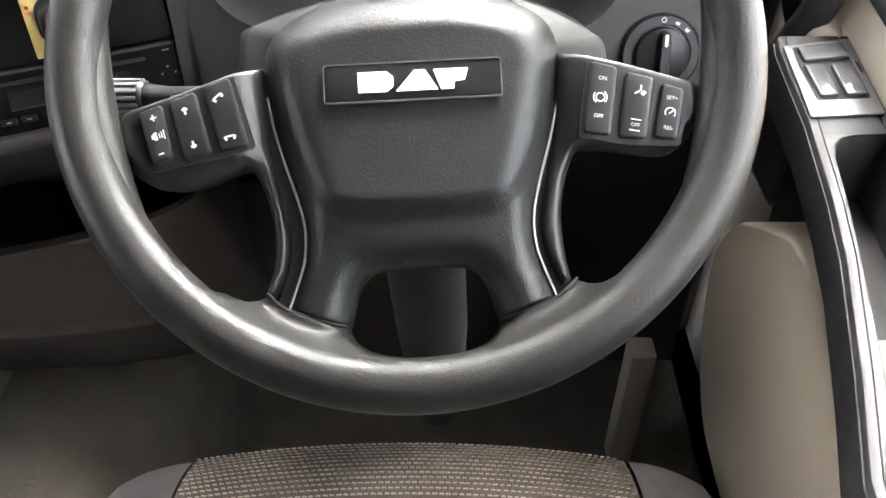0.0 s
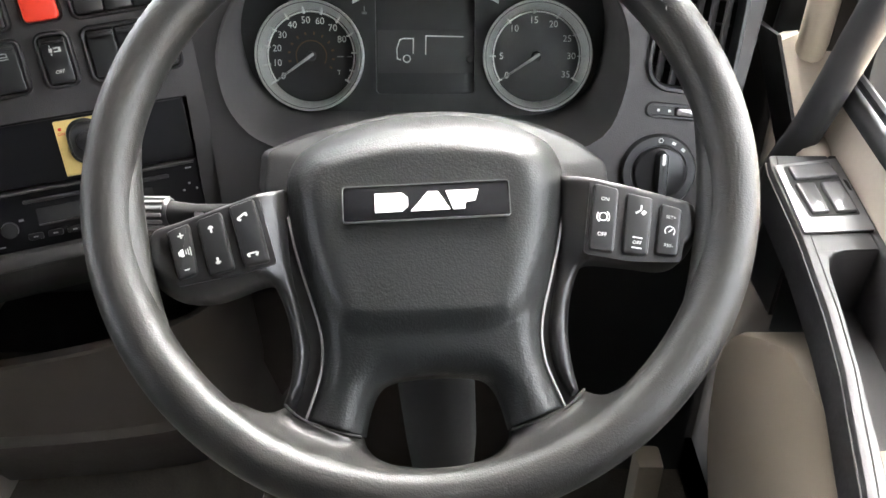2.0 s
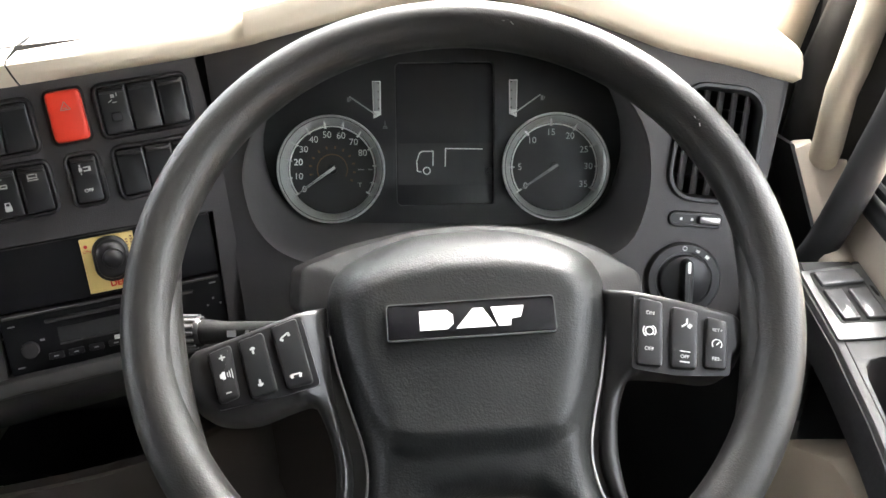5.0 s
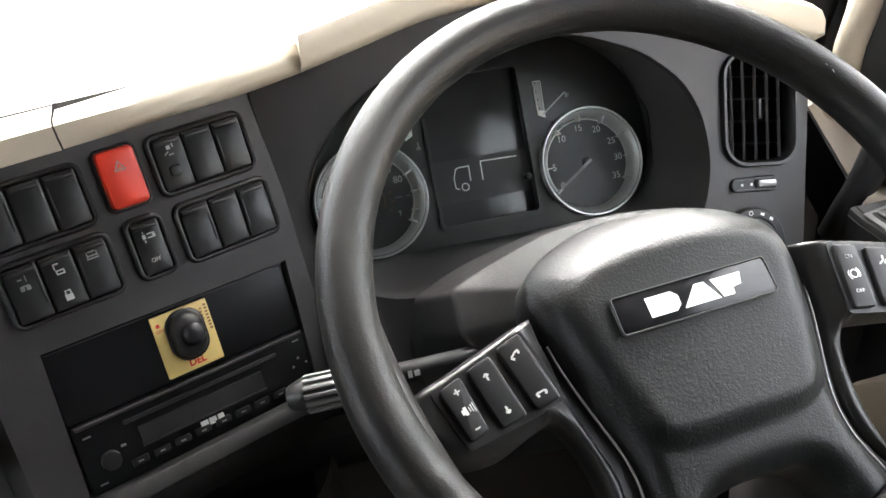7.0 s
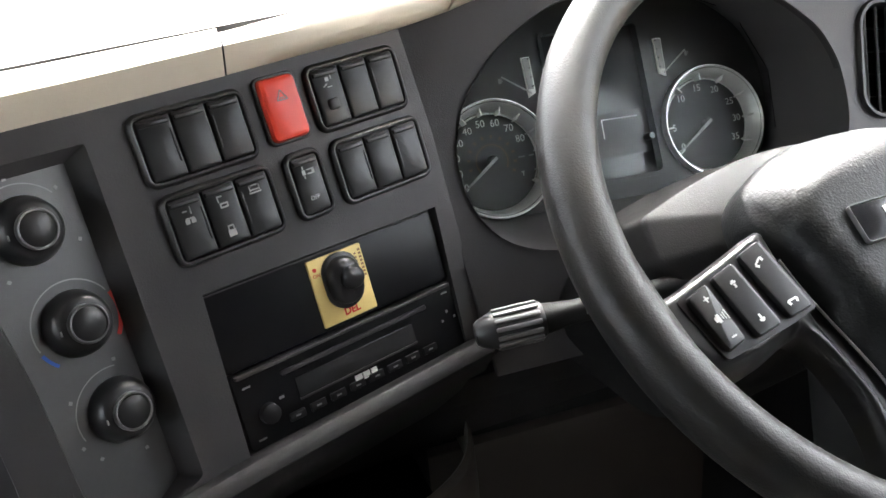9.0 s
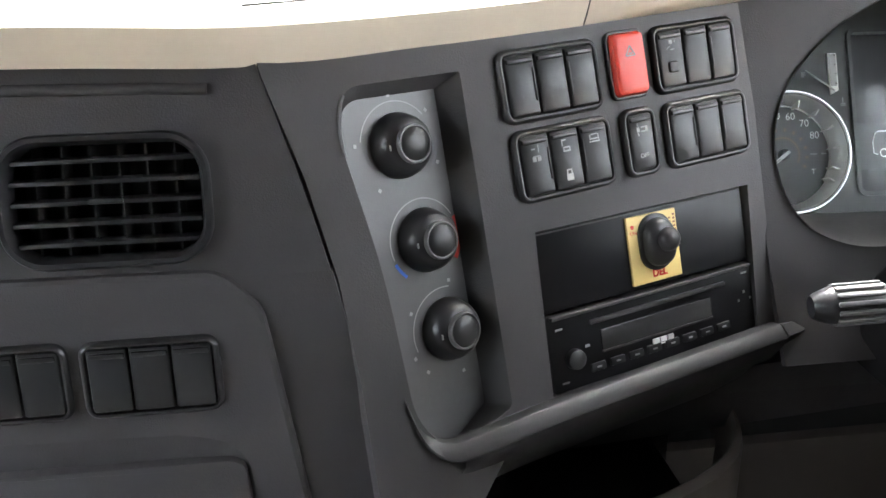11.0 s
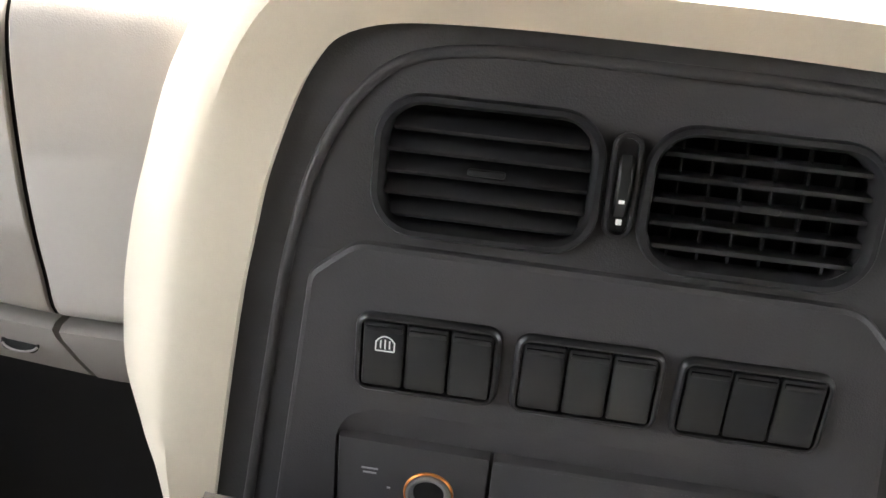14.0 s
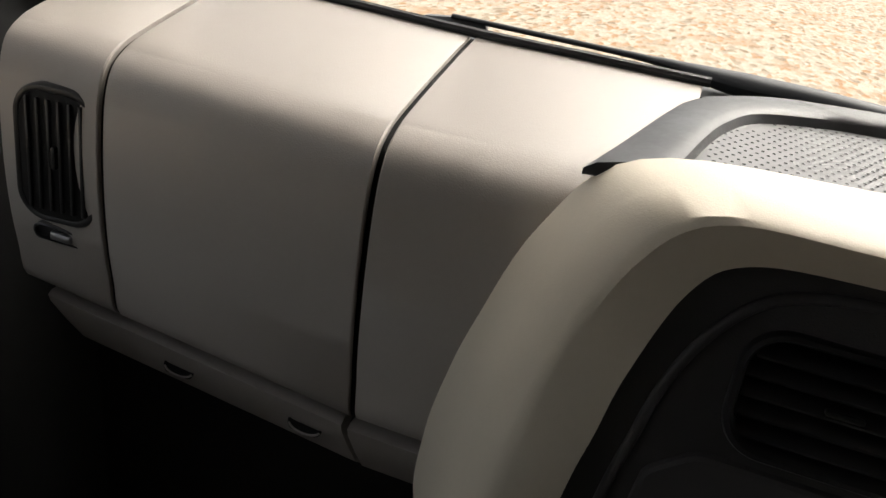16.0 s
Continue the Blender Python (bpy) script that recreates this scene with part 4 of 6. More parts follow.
part("shroud", loft([drawn_in(fr, 0.5, -0.070), drawn_in(fr, 0.965, -0.0865), drawn_in(fr, 0.988, -0.0878), drawn_in(fr, 0.998, -0.0900), drawn_in(fr, 1.006, -0.0935), drawn_in(re, 1.0, -0.140), drawn_in(re, 0.97, -0.20), drawn_in(re, 0.90, -0.29)]), M_SHROUD, column, "charcoal upper shroud with a folded front edge", sharp=50)
part("tube", tube([(0.0, -0.06, -0.10), (0.005, -0.17, -0.20), (0.005, -0.25, -0.42)], [0.034, 0.030, 0.026], 18), M_PIT, column, "dark lower column")

# ---- indicator stalk ----
stalk = thing("indicator_stalk", Matrix.Identity(4), "black indicator stalk with a ribbed grey end", "stalk")
p0, p1 = Vector((-0.108, 0.534, 0.819)), Vector((-0.2715, 0.5635, 0.802))
d = (p1 - p0).normalized()
part("arm", tube([p0, p0 + d * 0.04, p0 + d * 0.10, p0 + d * 0.125], [0.010, 0.0085, 0.0080, 0.0110], 16), M_SHROUD, stalk)
mk = axes(p0 + d * 0.12, d)
part("end_knob", lathe([(0.0110, 0), (0.0124, 0.002), (0.0124, 0.034), (0.0114, 0.037), (0.0092, 0.043), (0.007, 0.046)], 28), M_KEY, stalk, "ribbed dark end knob", at=mk)
for i in range(14):
    a = 2 * math.pi * i / 14
    part("rib", slab(rrect(0.003, 0.030, 0.001, 2), 0, 0.0016, 0.0006), M_RIB, stalk, at=mk @ Matrix.Rotation(a, 4, "Z") @ pose(0.0122, 0, 0.018, 90, 0, 90))
mark([(-0.008, 0, 0.007, 0.005), (0.004, 0, 0.003, 0.005), (0.009, 0, 0.004, 0.004)], 0, 0, 0, stalk, 0).matrix_basis = axes(p0 + d * 0.085 + Vector((0, -0.0098, 0.0045)), (0, -0.9, 0.42))

# ---- instrument cluster ----
cluster = thing("instrument_cluster", MC, "black instrument cluster with two silver-ringed dials", "instrument cluster")
mask = [((x + 0.19) * 0.99 - 0.003, (y - 0.06) * 1.0 + 0.008) for x, y in binn]
DIALS = ((-0.1475, -0.0205), (0.090, -0.0205))
round_holes = [[(u + 0.0566 * math.cos(2 * math.pi * i / 48), v + 0.0566 * math.sin(2 * math.pi * i / 48)) for i in range(48)] for u, v in DIALS]
part("face", holed(mask, round_holes + [rrect(0.104, 0.150, 0.006, cx=-0.027, cy=0.015)], -0.016, -0.004), M_DIAL, cluster, "matt black mask round the dials")
part("back_plate", slab(mask, -0.030, -0.0165), M_DIAL, cluster)


def dial(u, labels, angles, needle_a, small):
    g = part("dial", lathe([(0.0570, -0.012), (0.0570, 0.004), (0.0563, 0.0056), (0.0553, 0.0056), (0.0545, 0.0036), (0.0525, 0.0018), (0.0490, -0.0060), (0.0474, -0.0125), (0.0470, -0.0150)], 64, cap=False), M_DIALRING, cluster, "silver dial ring", at=Matrix.Translation((u, -0.0205, 0)))
    part("dial_face", lathe([(0.0475, -0.0150), (0.0475, -0.0135), (0.001, -0.0135)], 48), M_DIAL, g)
    part("scale_ring", arc(0.0455, angles[-1], angles[0], 0.0017, z=-0.0120, n=64), M_WHITE, g, smooth=False)
    part("ring_groove", arc(0.0540, 0, 360, 0.0006, z=0.0036, n=64), M_DARK, g, smooth=False)
    for tx, deg in zip(labels, angles):
        a = radians(deg)
        part("tick_mark", bars([(0.0475 * math.cos(a), 0.0475 * math.sin(a), 0.0082, 0.0014, deg)], -0.0128, 0.0110), M_WHITE, g, smooth=False)
        if tx:
            writing(tx, 0.0098, g, Matrix.Translation((0.0368 * math.cos(a), 0.0368 * math.sin(a), -0.0131)), M_WHITE, "numeral")
    if small:
        bm = arc(0.0160, -30, 215, 0.0012, z=-0.0131, n=30)
        for i in range(12):
            a = radians(-30 + 245 * i / 11)
            bars([(0.0235 * math.cos(a), 0.0235 * math.sin(a), 0.003, 0.002, math.degrees(a))], -0.0131, bm=bm)
        part("inner_scale", bm, M_DIMINK, g, smooth=False)
    n = radians(needle_a)
    part("needle", slab([(-0.004, -0.0014), (0.004, -0.0016), (0.0475, -0.0006), (0.0475, 0.0006), (0.004, 0.0016), (-0.004, 0.0014)], -0.0072, -0.0060, 0.0004), M_SYMBOL, g, "pale pointer", at=Matrix.Rotation(n, 4, "Z"))
    part("needle_line", bars([(0.026, 0, 0.036, 0.0006)], -0.0059), M_BLACK, g, smooth=False).matrix_basis = Matrix.Rotation(n, 4, "Z")
    part("needle_hub", lathe([(0.0052, -0.0135), (0.0048, -0.0085), (0.0036, -0.0072), (0.0005, -0.0072)], 24), M_BLACK, g)
    return g


dial(-0.1475, ["0", "10", "20", "30", "40", "50", "60", "70", "80", "", "", ""], [214.6 - 23.4 * k for k in range(11)] + [-34], 214.6, True)
dial(0.090, ["0", "5", "10", "15", "20", "25", "30", "35"], [213, 180, 130, 95, 62, 29, 0, -31], 213, False)
disp = part("display", slab(rrect(0.1045, 0.1505, 0.004, cx=-0.027, cy=0.015), -0.0165, -0.0130, 0.0005), M_SCREEN, cluster, "dark unlit display")
part("display_band", bars([(-0.027, -0.016, 0.100, 0.044)], -0.0129), M_SCREEN2, disp, smooth=False)
cab = [(-0.0531, -0.0243), (-0.0567, -0.0232), (-0.0571, -0.0128), (-0.0540, -0.0041), (-0.0507, -0.0025), (-0.0396, -0.0025), (-0.0399, -0.0174)]
bm = bmesh.new()
for line in (cab, [(-0.0268, -0.0184), (-0.0264, 0.0002), (0.0129, -0.0007)]):
    for (ax, ay), (bx, by) in zip(line, line[1:]):
        bars([((ax + bx) / 2, (ay + by) / 2, math.hypot(bx - ax, by - ay) + 0.0010, 0.0012, math.degrees(math.atan2(by - ay, bx - ax)))], -0.0125, bm=bm)
arc(0.0037, 0, 360, 0.0012, -0.0125, 20, -0.0466, -0.0231, bm=bm)
part("truck_symbol", bm, M_WHITE, disp, "thin white truck outline", smooth=False)
part("trip_button", lathe([(0.0036, -0.013), (0.0036, -0.002), (0.0030, -0.001), (0.0005, -0.001)], 16), M_BLACK, cluster, at=Matrix.Translation((0.0195, -0.0240, 0)))
part("display_frame", holed(rrect(0.111, 0.158, 0.008, cx=-0.027, cy=0.015), [rrect(0.1035, 0.1495, 0.005, cx=-0.027, cy=0.015)], -0.013, -0.0015), M_DARK2, cluster)
for s, u in ((-1, -0.0985), (1, 0.0455)):
    part("gauge_scale", slab([(u - 0.0045, 0.036), (u + 0.0035, 0.032), (u + 0.0045, 0.071), (u - 0.0045, 0.071)] if s > 0 else [(u - 0.0035, 0.032), (u + 0.0045, 0.036), (u + 0.0045, 0.071), (u - 0.0045, 0.071)], -0.004, -0.002, 0.0003), M_WHITE, cluster, "white gauge scale")
    part("gauge_inset", slab([(u - 0.0030, 0.040), (u + 0.0030, 0.040), (u + 0.0036, 0.0700), (u - 0.0036, 0.0700)], -0.002, -0.0017, 0.0001), M_GREYINK, cluster)
    part("gauge_ticks", bars([(u - s * 0.0022, 0.0425 + 0.0088 * i, 0.0020, 0.0012) for i in range(4)], -0.0017), M_BLACK, cluster, smooth=False)
    part("needle", bars([(u + s * 0.0145, 0.0455, 0.034, 0.0014, s * 35)], -0.001, 0.001), M_SYMBOL, cluster, smooth=False)

# fuel, coolant and small dial marks
mark([(0, 0, 0.003, 0.005), (0.0025, 0.0005, 0.0008, 0.003)], -0.128, 0.052, 0, cluster, -0.0035, M_GREYINK)
mark([(0, 0.001, 0.0009, 0.005), (0, -0.0025, 0.005, 0.0008), (0, -0.004, 0.005, 0.0008)], -0.090, 0.026, 0, cluster, -0.0035, M_GREYINK)
mark([(0, 0, 0.003, 0.005), (0.0025, 0.0005, 0.0008, 0.003)], 0.076, 0.052, 0, cluster, -0.0035, M_GREYINK)
writing("T", 0.0066, cluster, Matrix.Translation((-0.1185, -0.0375, -0.0131)), M_WHITE, "numeral")
mark([(0, 0, 0.007, 0.0012), (0.010, 0, 0.005, 0.0012)], -0.1170, -0.021, 0, cluster, -0.0131, M_GREYINK)
lens = part("lens", slab([(-0.206, -0.085), (0.150, -0.085), (0.158, 0.02), (0.13, 0.085), (0.06, 0.115), (-0.10, 0.115), (-0.18, 0.08), (-0.212, 0.02)], 0.010, 0.012, 0.0005), M_LENS, cluster, "clear instrument lens")
lens.visible_shadow = False

# ---- switches ----
def rocker(w, h, parent, u, material=M_KEY, cut=0):
    ob = part("rocker", stack(rrect(w, h, 0.0022, 3), [(0, 0.0), (0, 0.0028), (0.0006, 0.0042), (0.0018, 0.0048)]), material, parent, at=Matrix.Translation((u, 0, 0)))
    part("rocker_lip", slab(rrect(w - 0.003, 0.0034, 0.001, 2, cy=h / 2 - 0.0040), 0.0046, 0.0062, 0.0009), M_SPOKE if material is M_KEY else material, ob)
    if cut:
        part("light_window", slab(rrect(0.0016, h * 0.55, 0.0007, 2, cx=cut * (w / 2 - 0.002)), 0.0046, 0.0054, 0.0003), M_BLACK, ob)
    return ob


def switch_bank(m, cuts, label, w=0.0815, h=0.0495, group="dashboard switch banks"):
    b = thing("switch_bank", m, label, "switch", group)
    part("surround", stack(rrect(w, h, 0.0085), [(0, -0.004), (0, 0.0018), (0.0008, 0.0036), (0.0022, 0.0046), (0.0034, 0.0044), (0.0040, 0.0005)]), M_BLACK, b, "black rounded surround")
    k = len(cuts)
    pw = (w - 0.0084) / k
    rs = [rocker(pw - 0.0006, h - 0.0088, b, (i - (k - 1) / 2) * pw, cut=c) for i, c in enumerate(cuts)]
    return b, rs


TRIPLE = "black bank of three rocker switches"
switch_bank(on(MQ, -0.039, 0.0385, 0, 3), (1, 0, -1), TRIPLE + ", unmarked")
_, r2 = switch_bank(on(MQ, 0.090, 0.0465, 0, 3), (0, 0, -1), TRIPLE + ", one with a lamp symbol")
_, r3 = switch_bank(on(MQ, -0.0345, -0.0150, 0, 3), (1, 0, -1), TRIPLE + ", with lock symbols")
switch_bank(on(MQ, 0.0955, -0.0085, 0, 3), (1, 0, -1), TRIPLE + ", unmarked")
_, ro = switch_bank(on(MQ, 0.0315, -0.0112, 0, 3), (0,), "single black rocker switch marked off", 0.0310, 0.0495)
bh = thing("hazard_switch", on(MQ, 0.0265, 0.0445, 0, 3), "bright red hazard warning switch with triangle", "switch")
part("surround", stack(rrect(0.0335, 0.0485, 0.006), [(0, -0.004), (0, 0.002), (0.0008, 0.003), (0.002, 0.003), (0.0025, 0.0005)]), M_BLACK, bh)
hz = part("rocker", stack(rrect(0.0290, 0.0440, 0.0045), [(0, 0), (0, 0.0045), (0.0012, 0.0066), (0.0034, 0.0074)]), M_RED, bh, "red key")
part("triangle_symbol", bars([(0, 0.0055, 0.008, 0.0008), (-0.002, 0.0090, 0.008, 0.0008, 60), (0.002, 0.0090, 0.008, 0.0008, -60), (0, 0.007, 0.003, 0.0008)], 0.0074), M_GREYINK, hz, smooth=False)
mark([(0, -0.0015, 0.0055, 0.0045), (-0.0018, 0.0018, 0.0009, 0.0035), (0.0018, 0.0018, 0.0009, 0.0035), (0, 0.0035, 0.0045, 0.0009)], 0, -0.011, 0, r3[1], 0.0049)
mark([(0.0005, -0.0015, 0.0055, 0.0010), (0.0005, -0.0040, 0.0055, 0.0010), (-0.002, -0.0027, 0.0009, 0.0035), (0.003, -0.0027, 0.0009, 0.0035), (-0.0028, 0.0018, 0.0009, 0.0045), (-0.001, 0.0035, 0.0035, 0.0009)], 0, 0.0095, 0, r3[1], 0.0049)
mark([(0, 0, 0.007, 0.0008), (0, 0.003, 0.005, 0.0008), (-0.0035, 0.001, 0.0008, 0.004), (0.0035, 0.001, 0.0008, 0.004), (0, -0.002, 0.009, 0.0008)], 0, 0.010, 0, r3[2], 0.0049)
mark([(-0.002, 0.002, 0.003, 0.001), (0.002, 0.002, 0.0008, 0.005), (0, -0.003, 0.006, 0.0008), (-0.002, -0.005, 0.003, 0.003), (0.002, -0.005, 0.003, 0.003)], 0, 0.009, 0, r3[0], 0.0049, M_GREYINK)
mark([(-0.003, 0, 0.0025, 0.0035), (-0.003, 0.0035, 0.001, 0.002), (-0.003, -0.0035, 0.001, 0.002), (0.002, 0.0015, 0.005, 0.001), (0.002, -0.0015, 0.005, 0.001), (0.0045, 0, 0.002, 0.004)], 0, 0.009, 0, ro[0], 0.0049)
writing("OFF", 0.0045, ro[0], Matrix.Translation((0, -0.010, 0.0049)), M_WHITE)
mark([(0, 0.003, 0.003, 0.003), (0.0035, 0.004, 0.001, 0.003), (-0.0025, -0.001, 0.004, 0.0008, 30), (0.001, -0.0025, 0.004, 0.0008)], 0, 0.009, 0, r2[0], 0.0049)
part("slide", slab(rrect(0.009, 0.008, 0.002), 0.0046, 0.0065, 0.001), M_BLACK, r2[0], at=Matrix.Translation((0, -0.006, 0)))
PG = "passenger face switch banks"
p1, pr = switch_bank(on(MP, -0.085, -0.0005), (0, 0, 0), "black three-key blank bank with one heated-glass symbol", group=PG)
switch_bank(on(MP, 0.0035, -0.0015), (0, 0, 0), "black three-key blank bank in the passenger fascia", group=PG)
switch_bank(on(MP, 0.0913, -0.0022), (0, 0, 0), "black three-key blank bank in the passenger fascia", group=PG)
part("symbol", arc(0.005, 20, 160, 0.0008, bm=bars([(0, 0, 0.0008, 0.006), (-0.0025, 0, 0.0008, 0.005), (0.0025, 0, 0.0008, 0.005), (0, -0.004, 0.010, 0.0008), (-0.0052, -0.001, 0.0008, 0.006), (0.0052, -0.001, 0.0008, 0.006)])), M_WHITE, pr[0], smooth=False, at=Matrix.Translation((0.001, 0.007, 0.0049)))

# ---- slot with isolator switch, radio ----
MR = on(MQ, 0.0335, -0.118, 0, 1.6)
blank = thing("blanking_panel", on(MR, 0, 0.029), "black recessed blanking panel above the radio", "panel")
part("panel", slab(rrect(0.194, 0.058, 0.002, 3), -0.012, -0.004, 0.001), M_FACE, blank)
part("panel_edge", bars([(0, 0.0275, 0.190, 0.001)], -0.0038, 0.001), M_DARK, blank, smooth=False)
iso = thing("isolator_switch", on(MQ, 0.0378, -0.0895, -0.004, 1.6), "yellow plate with black rotary switch marked DEL", "switch")
part("plate", slab(rrect(0.046, 0.051, 0.0008, 2), 0, 0.0022, 0.0005), M_YELLOW, iso, "yellow printed plate")
part("collar", stack(rrect(0.031, 0.042, 0.0145, 8), [(0, 0.002), (0, 0.004), (0.001, 0.005), (0.003, 0.0052)]), M_BLACK, iso, at=Matrix.Translation((0.001, 0.004, 0)))
part("knob", stack(rrect(0.0265, 0.036, 0.0128, 8), [(0, 0.005), (0.0004, 0.0088), (0.0014, 0.0112), (0.0032, 0.0130), (0.006, 0.0142), (0.010, 0.0146)]), M_BLACK, iso, "black rotary knob", at=Matrix.Translation((0.001, 0.004, 0)))
part("knob_grip", lathe([(0.0092, 0.012), (0.0090, 0.0155), (0.0082, 0.0184), (0.0062, 0.0204), (0.0035, 0.0214), (0.0005, 0.0216)], 28), M_BLACK, iso, at=Matrix.Translation((0.003, 0.006, 0)))
writing("DEL", 0.0078, iso, Matrix.Translation((0.002, -0.0195, 0.0023)), M_REDINK, bold=0.0003)
part("red_dot", lathe([(0.0016, 0.0022), (0.0016, 0.0024)], 14), M_REDINK, iso, at=Matrix.Translation((-0.0185, 0.018, 0)))
writing("ON", 0.0040, iso, Matrix.Translation((-0.0180, 0.0135, 0.0023)), M_REDINK)
part("print", bars([(0.0205, 0.021 - i * 0.0028, 0.0022, 0.0016) for i in range(8)] + [(0.0165, 0.019 - i * 0.0028, 0.0018, 0.0014) for i in range(4)], 0.0022), M_BROWNINK, iso, smooth=False)

radio = thing("radio", on(MR, 0, -0.030), "black car radio with unlit display and small keys", "radio")
part("body", slab(rrect(0.194, 0.056, 0.002, 3), -0.014, -0.003, 0.001), M_FACE, radio)
part("top_edge", slab(rrect(0.188, 0.0025, 0.001, 2, cy=0.0265), -0.003, 0.0015, 0.0006), M_DARK, radio, "grey upper edge")
part("disc_slot", slab(rrect(0.130, 0.0035, 0.0015, 3, cx=0.004, cy=0.0165), -0.003, -0.0015, 0.0006), M_DARK, radio, "thin disc slot lip")
part("display", slab(rrect(0.105, 0.0155, 0.001, 2, cx=0.0, cy=0.0015), -0.003, -0.002, 0.0005), M_SCREEN, radio, "dark unlit display")
part("display_edge", bars([(0, -0.0068, 0.105, 0.0014)], -0.003, 0.002), M_DARK, radio, smooth=False)
part("volume_knob", lathe([(0.0075, -0.003), (0.0072, 0.002), (0.0055, 0.003), (0.0005, 0.003)], 24), M_BLACK, radio, at=Matrix.Translation((-0.0775, -0.006, 0)))
for i in range(8):
    part("key", slab(rrect(0.013, 0.006, 0.001, 2), -0.003, -0.0012, 0.0006), M_KEY, radio, at=Matrix.Translation((-0.058 + i * 0.0172, -0.0165, 0)))
for x, y, w, h in [(-0.058 + i * 0.0172, -0.0165, 0.004, 0.0012) for i in range(8)] + [(-0.066, 0.001, 0.004, 0.002), (-0.088, 0.018, 0.006, 0.0014), (-0.088, -0.021, 0.006, 0.0014), (0.088, 0.021, 0.006, 0.0014), (0.086, 0.006, 0.002, 0.002), (0.080, 0.0, 0.002, 0.002), (0.092, 0.0, 0.002, 0.002)]:
    part("key_print", bars([(x, y, w, h)], -0.0011), M_GREYINK, radio, smooth=False)
part("logo_shape", bars([(-0.004, -0.0115, 0.006, 0.0038), (0.003, -0.0115, 0.006, 0.0038), (0.010, -0.0115, 0.005, 0.0038), (0.003, -0.0145, 0.020, 0.0007)], -0.0028, 0.001), M_WHITE, radio, "plain white logo blocks", smooth=False)

# ---- heater controls ----
hp = thing("heater_control_panel", MQ, "grey recessed heater panel with three rotary knobs", "heater controls")


def hz_floor(x):
    return -0.002 - 0.019 * (x + 0.196) / 0.094


heat_floor = [(x - 0.010 * step(-0.135, -0.112, x), y - 0.007 * step(0.02, 0.045, y)) for x, y in inset(heat, 0.0012)]
bm = bmesh.new()
top = [bm.verts.new((x, y, 0.0)) for x, y in heat]
low = [bm.verts.new((x, y, hz_floor(x))) for x, y in heat_floor]
for i in range(len(top)):
    bm.faces.new((top[i - 1], top[i], low[i], low[i - 1]))
part("recess_wall", bm, M_DARK, hp)
bm = bmesh.new()
bm.faces.new([bm.verts.new((x, y, hz_floor(x))) for x, y in heat_floor])
part("panel", bm, M_GREYTRIM, hp, "satin grey control panel")
part("rim_edge", tube([(x, y, 0.0003) for x, y in heat[:9]], 0.0013, 6), M_GREYTRIM, hp)
slope = Matrix.Rotation(math.atan(0.019 / 0.094), 4, "Y")
for i, (u, v) in enumerate(((-0.1515, 0.0090), (-0.1410, -0.0540), (-0.1320, -0.1160))):
    kp = part("knob", lathe([(0.0213, 0.0), (0.0213, 0.0022), (0.0206, 0.0050), (0.0193, 0.0096), (0.0174, 0.0134), (0.0154, 0.0152), (0.0124, 0.0160)], 40), M_BLACK, hp, "black tapered rotary knob", at=Matrix.Translation((u, v, hz_floor(u))) @ slope)
    part("knob_ring", lathe([(0.0125, 0.0150), (0.0124, 0.0190), (0.0120, 0.0198), (0.0112, 0.0198), (0.0106, 0.0188)], 36, cap=False), M_GREYTRIM, kp, "thin grey ring")
    part("knob_cap", lathe([(0.0108, 0.0145), (0.0108, 0.0188), (0.0082, 0.0204), (0.004, 0.0211), (0.0005, 0.0213)], 32), M_BLACK, kp)
    part("pointer", slab(rrect(0.0010, 0.0035, 0.0004, 2), 0.0, 0.0010, 0.0003), M_GREYINK, kp, at=Matrix.Translation((-0.0160, -0.001, 0.0142)))
    bm = arc(0.0285, 40, 170, 0.0008, z=0.0002, n=30) if i == 0 else arc(0.0275, 30, 200, 0.0009, z=0.0002) if i == 1 else arc(0.0285, 80, 200, 0.0008, z=0.0002)
    ang = (95, 40, 175, 235, -25) if i == 0 else () if i == 1 else (80, 40, -40, -75, 205, 230, 150)
    for a in ang:
        part("scale_mark", bars([(0.0325 * math.cos(radians(a)), 0.0325 * math.sin(radians(a)), 0.0022, 0.0024, a)], 0.0002), M_GREYINK, kp, smooth=False)
    part("scale", bm, M_GREYINK, kp, smooth=False)
    if i == 1:
        part("scale_cold", arc(0.0280, 205, 230, 0.0022, z=0.0002), M_BLUEINK, kp, "blue cold mark", smooth=False)
        part("scale_hot", arc(0.0285, -35, 25, 0.003, z=0.0002), M_REDINK, kp, "red hot mark", smooth=False)


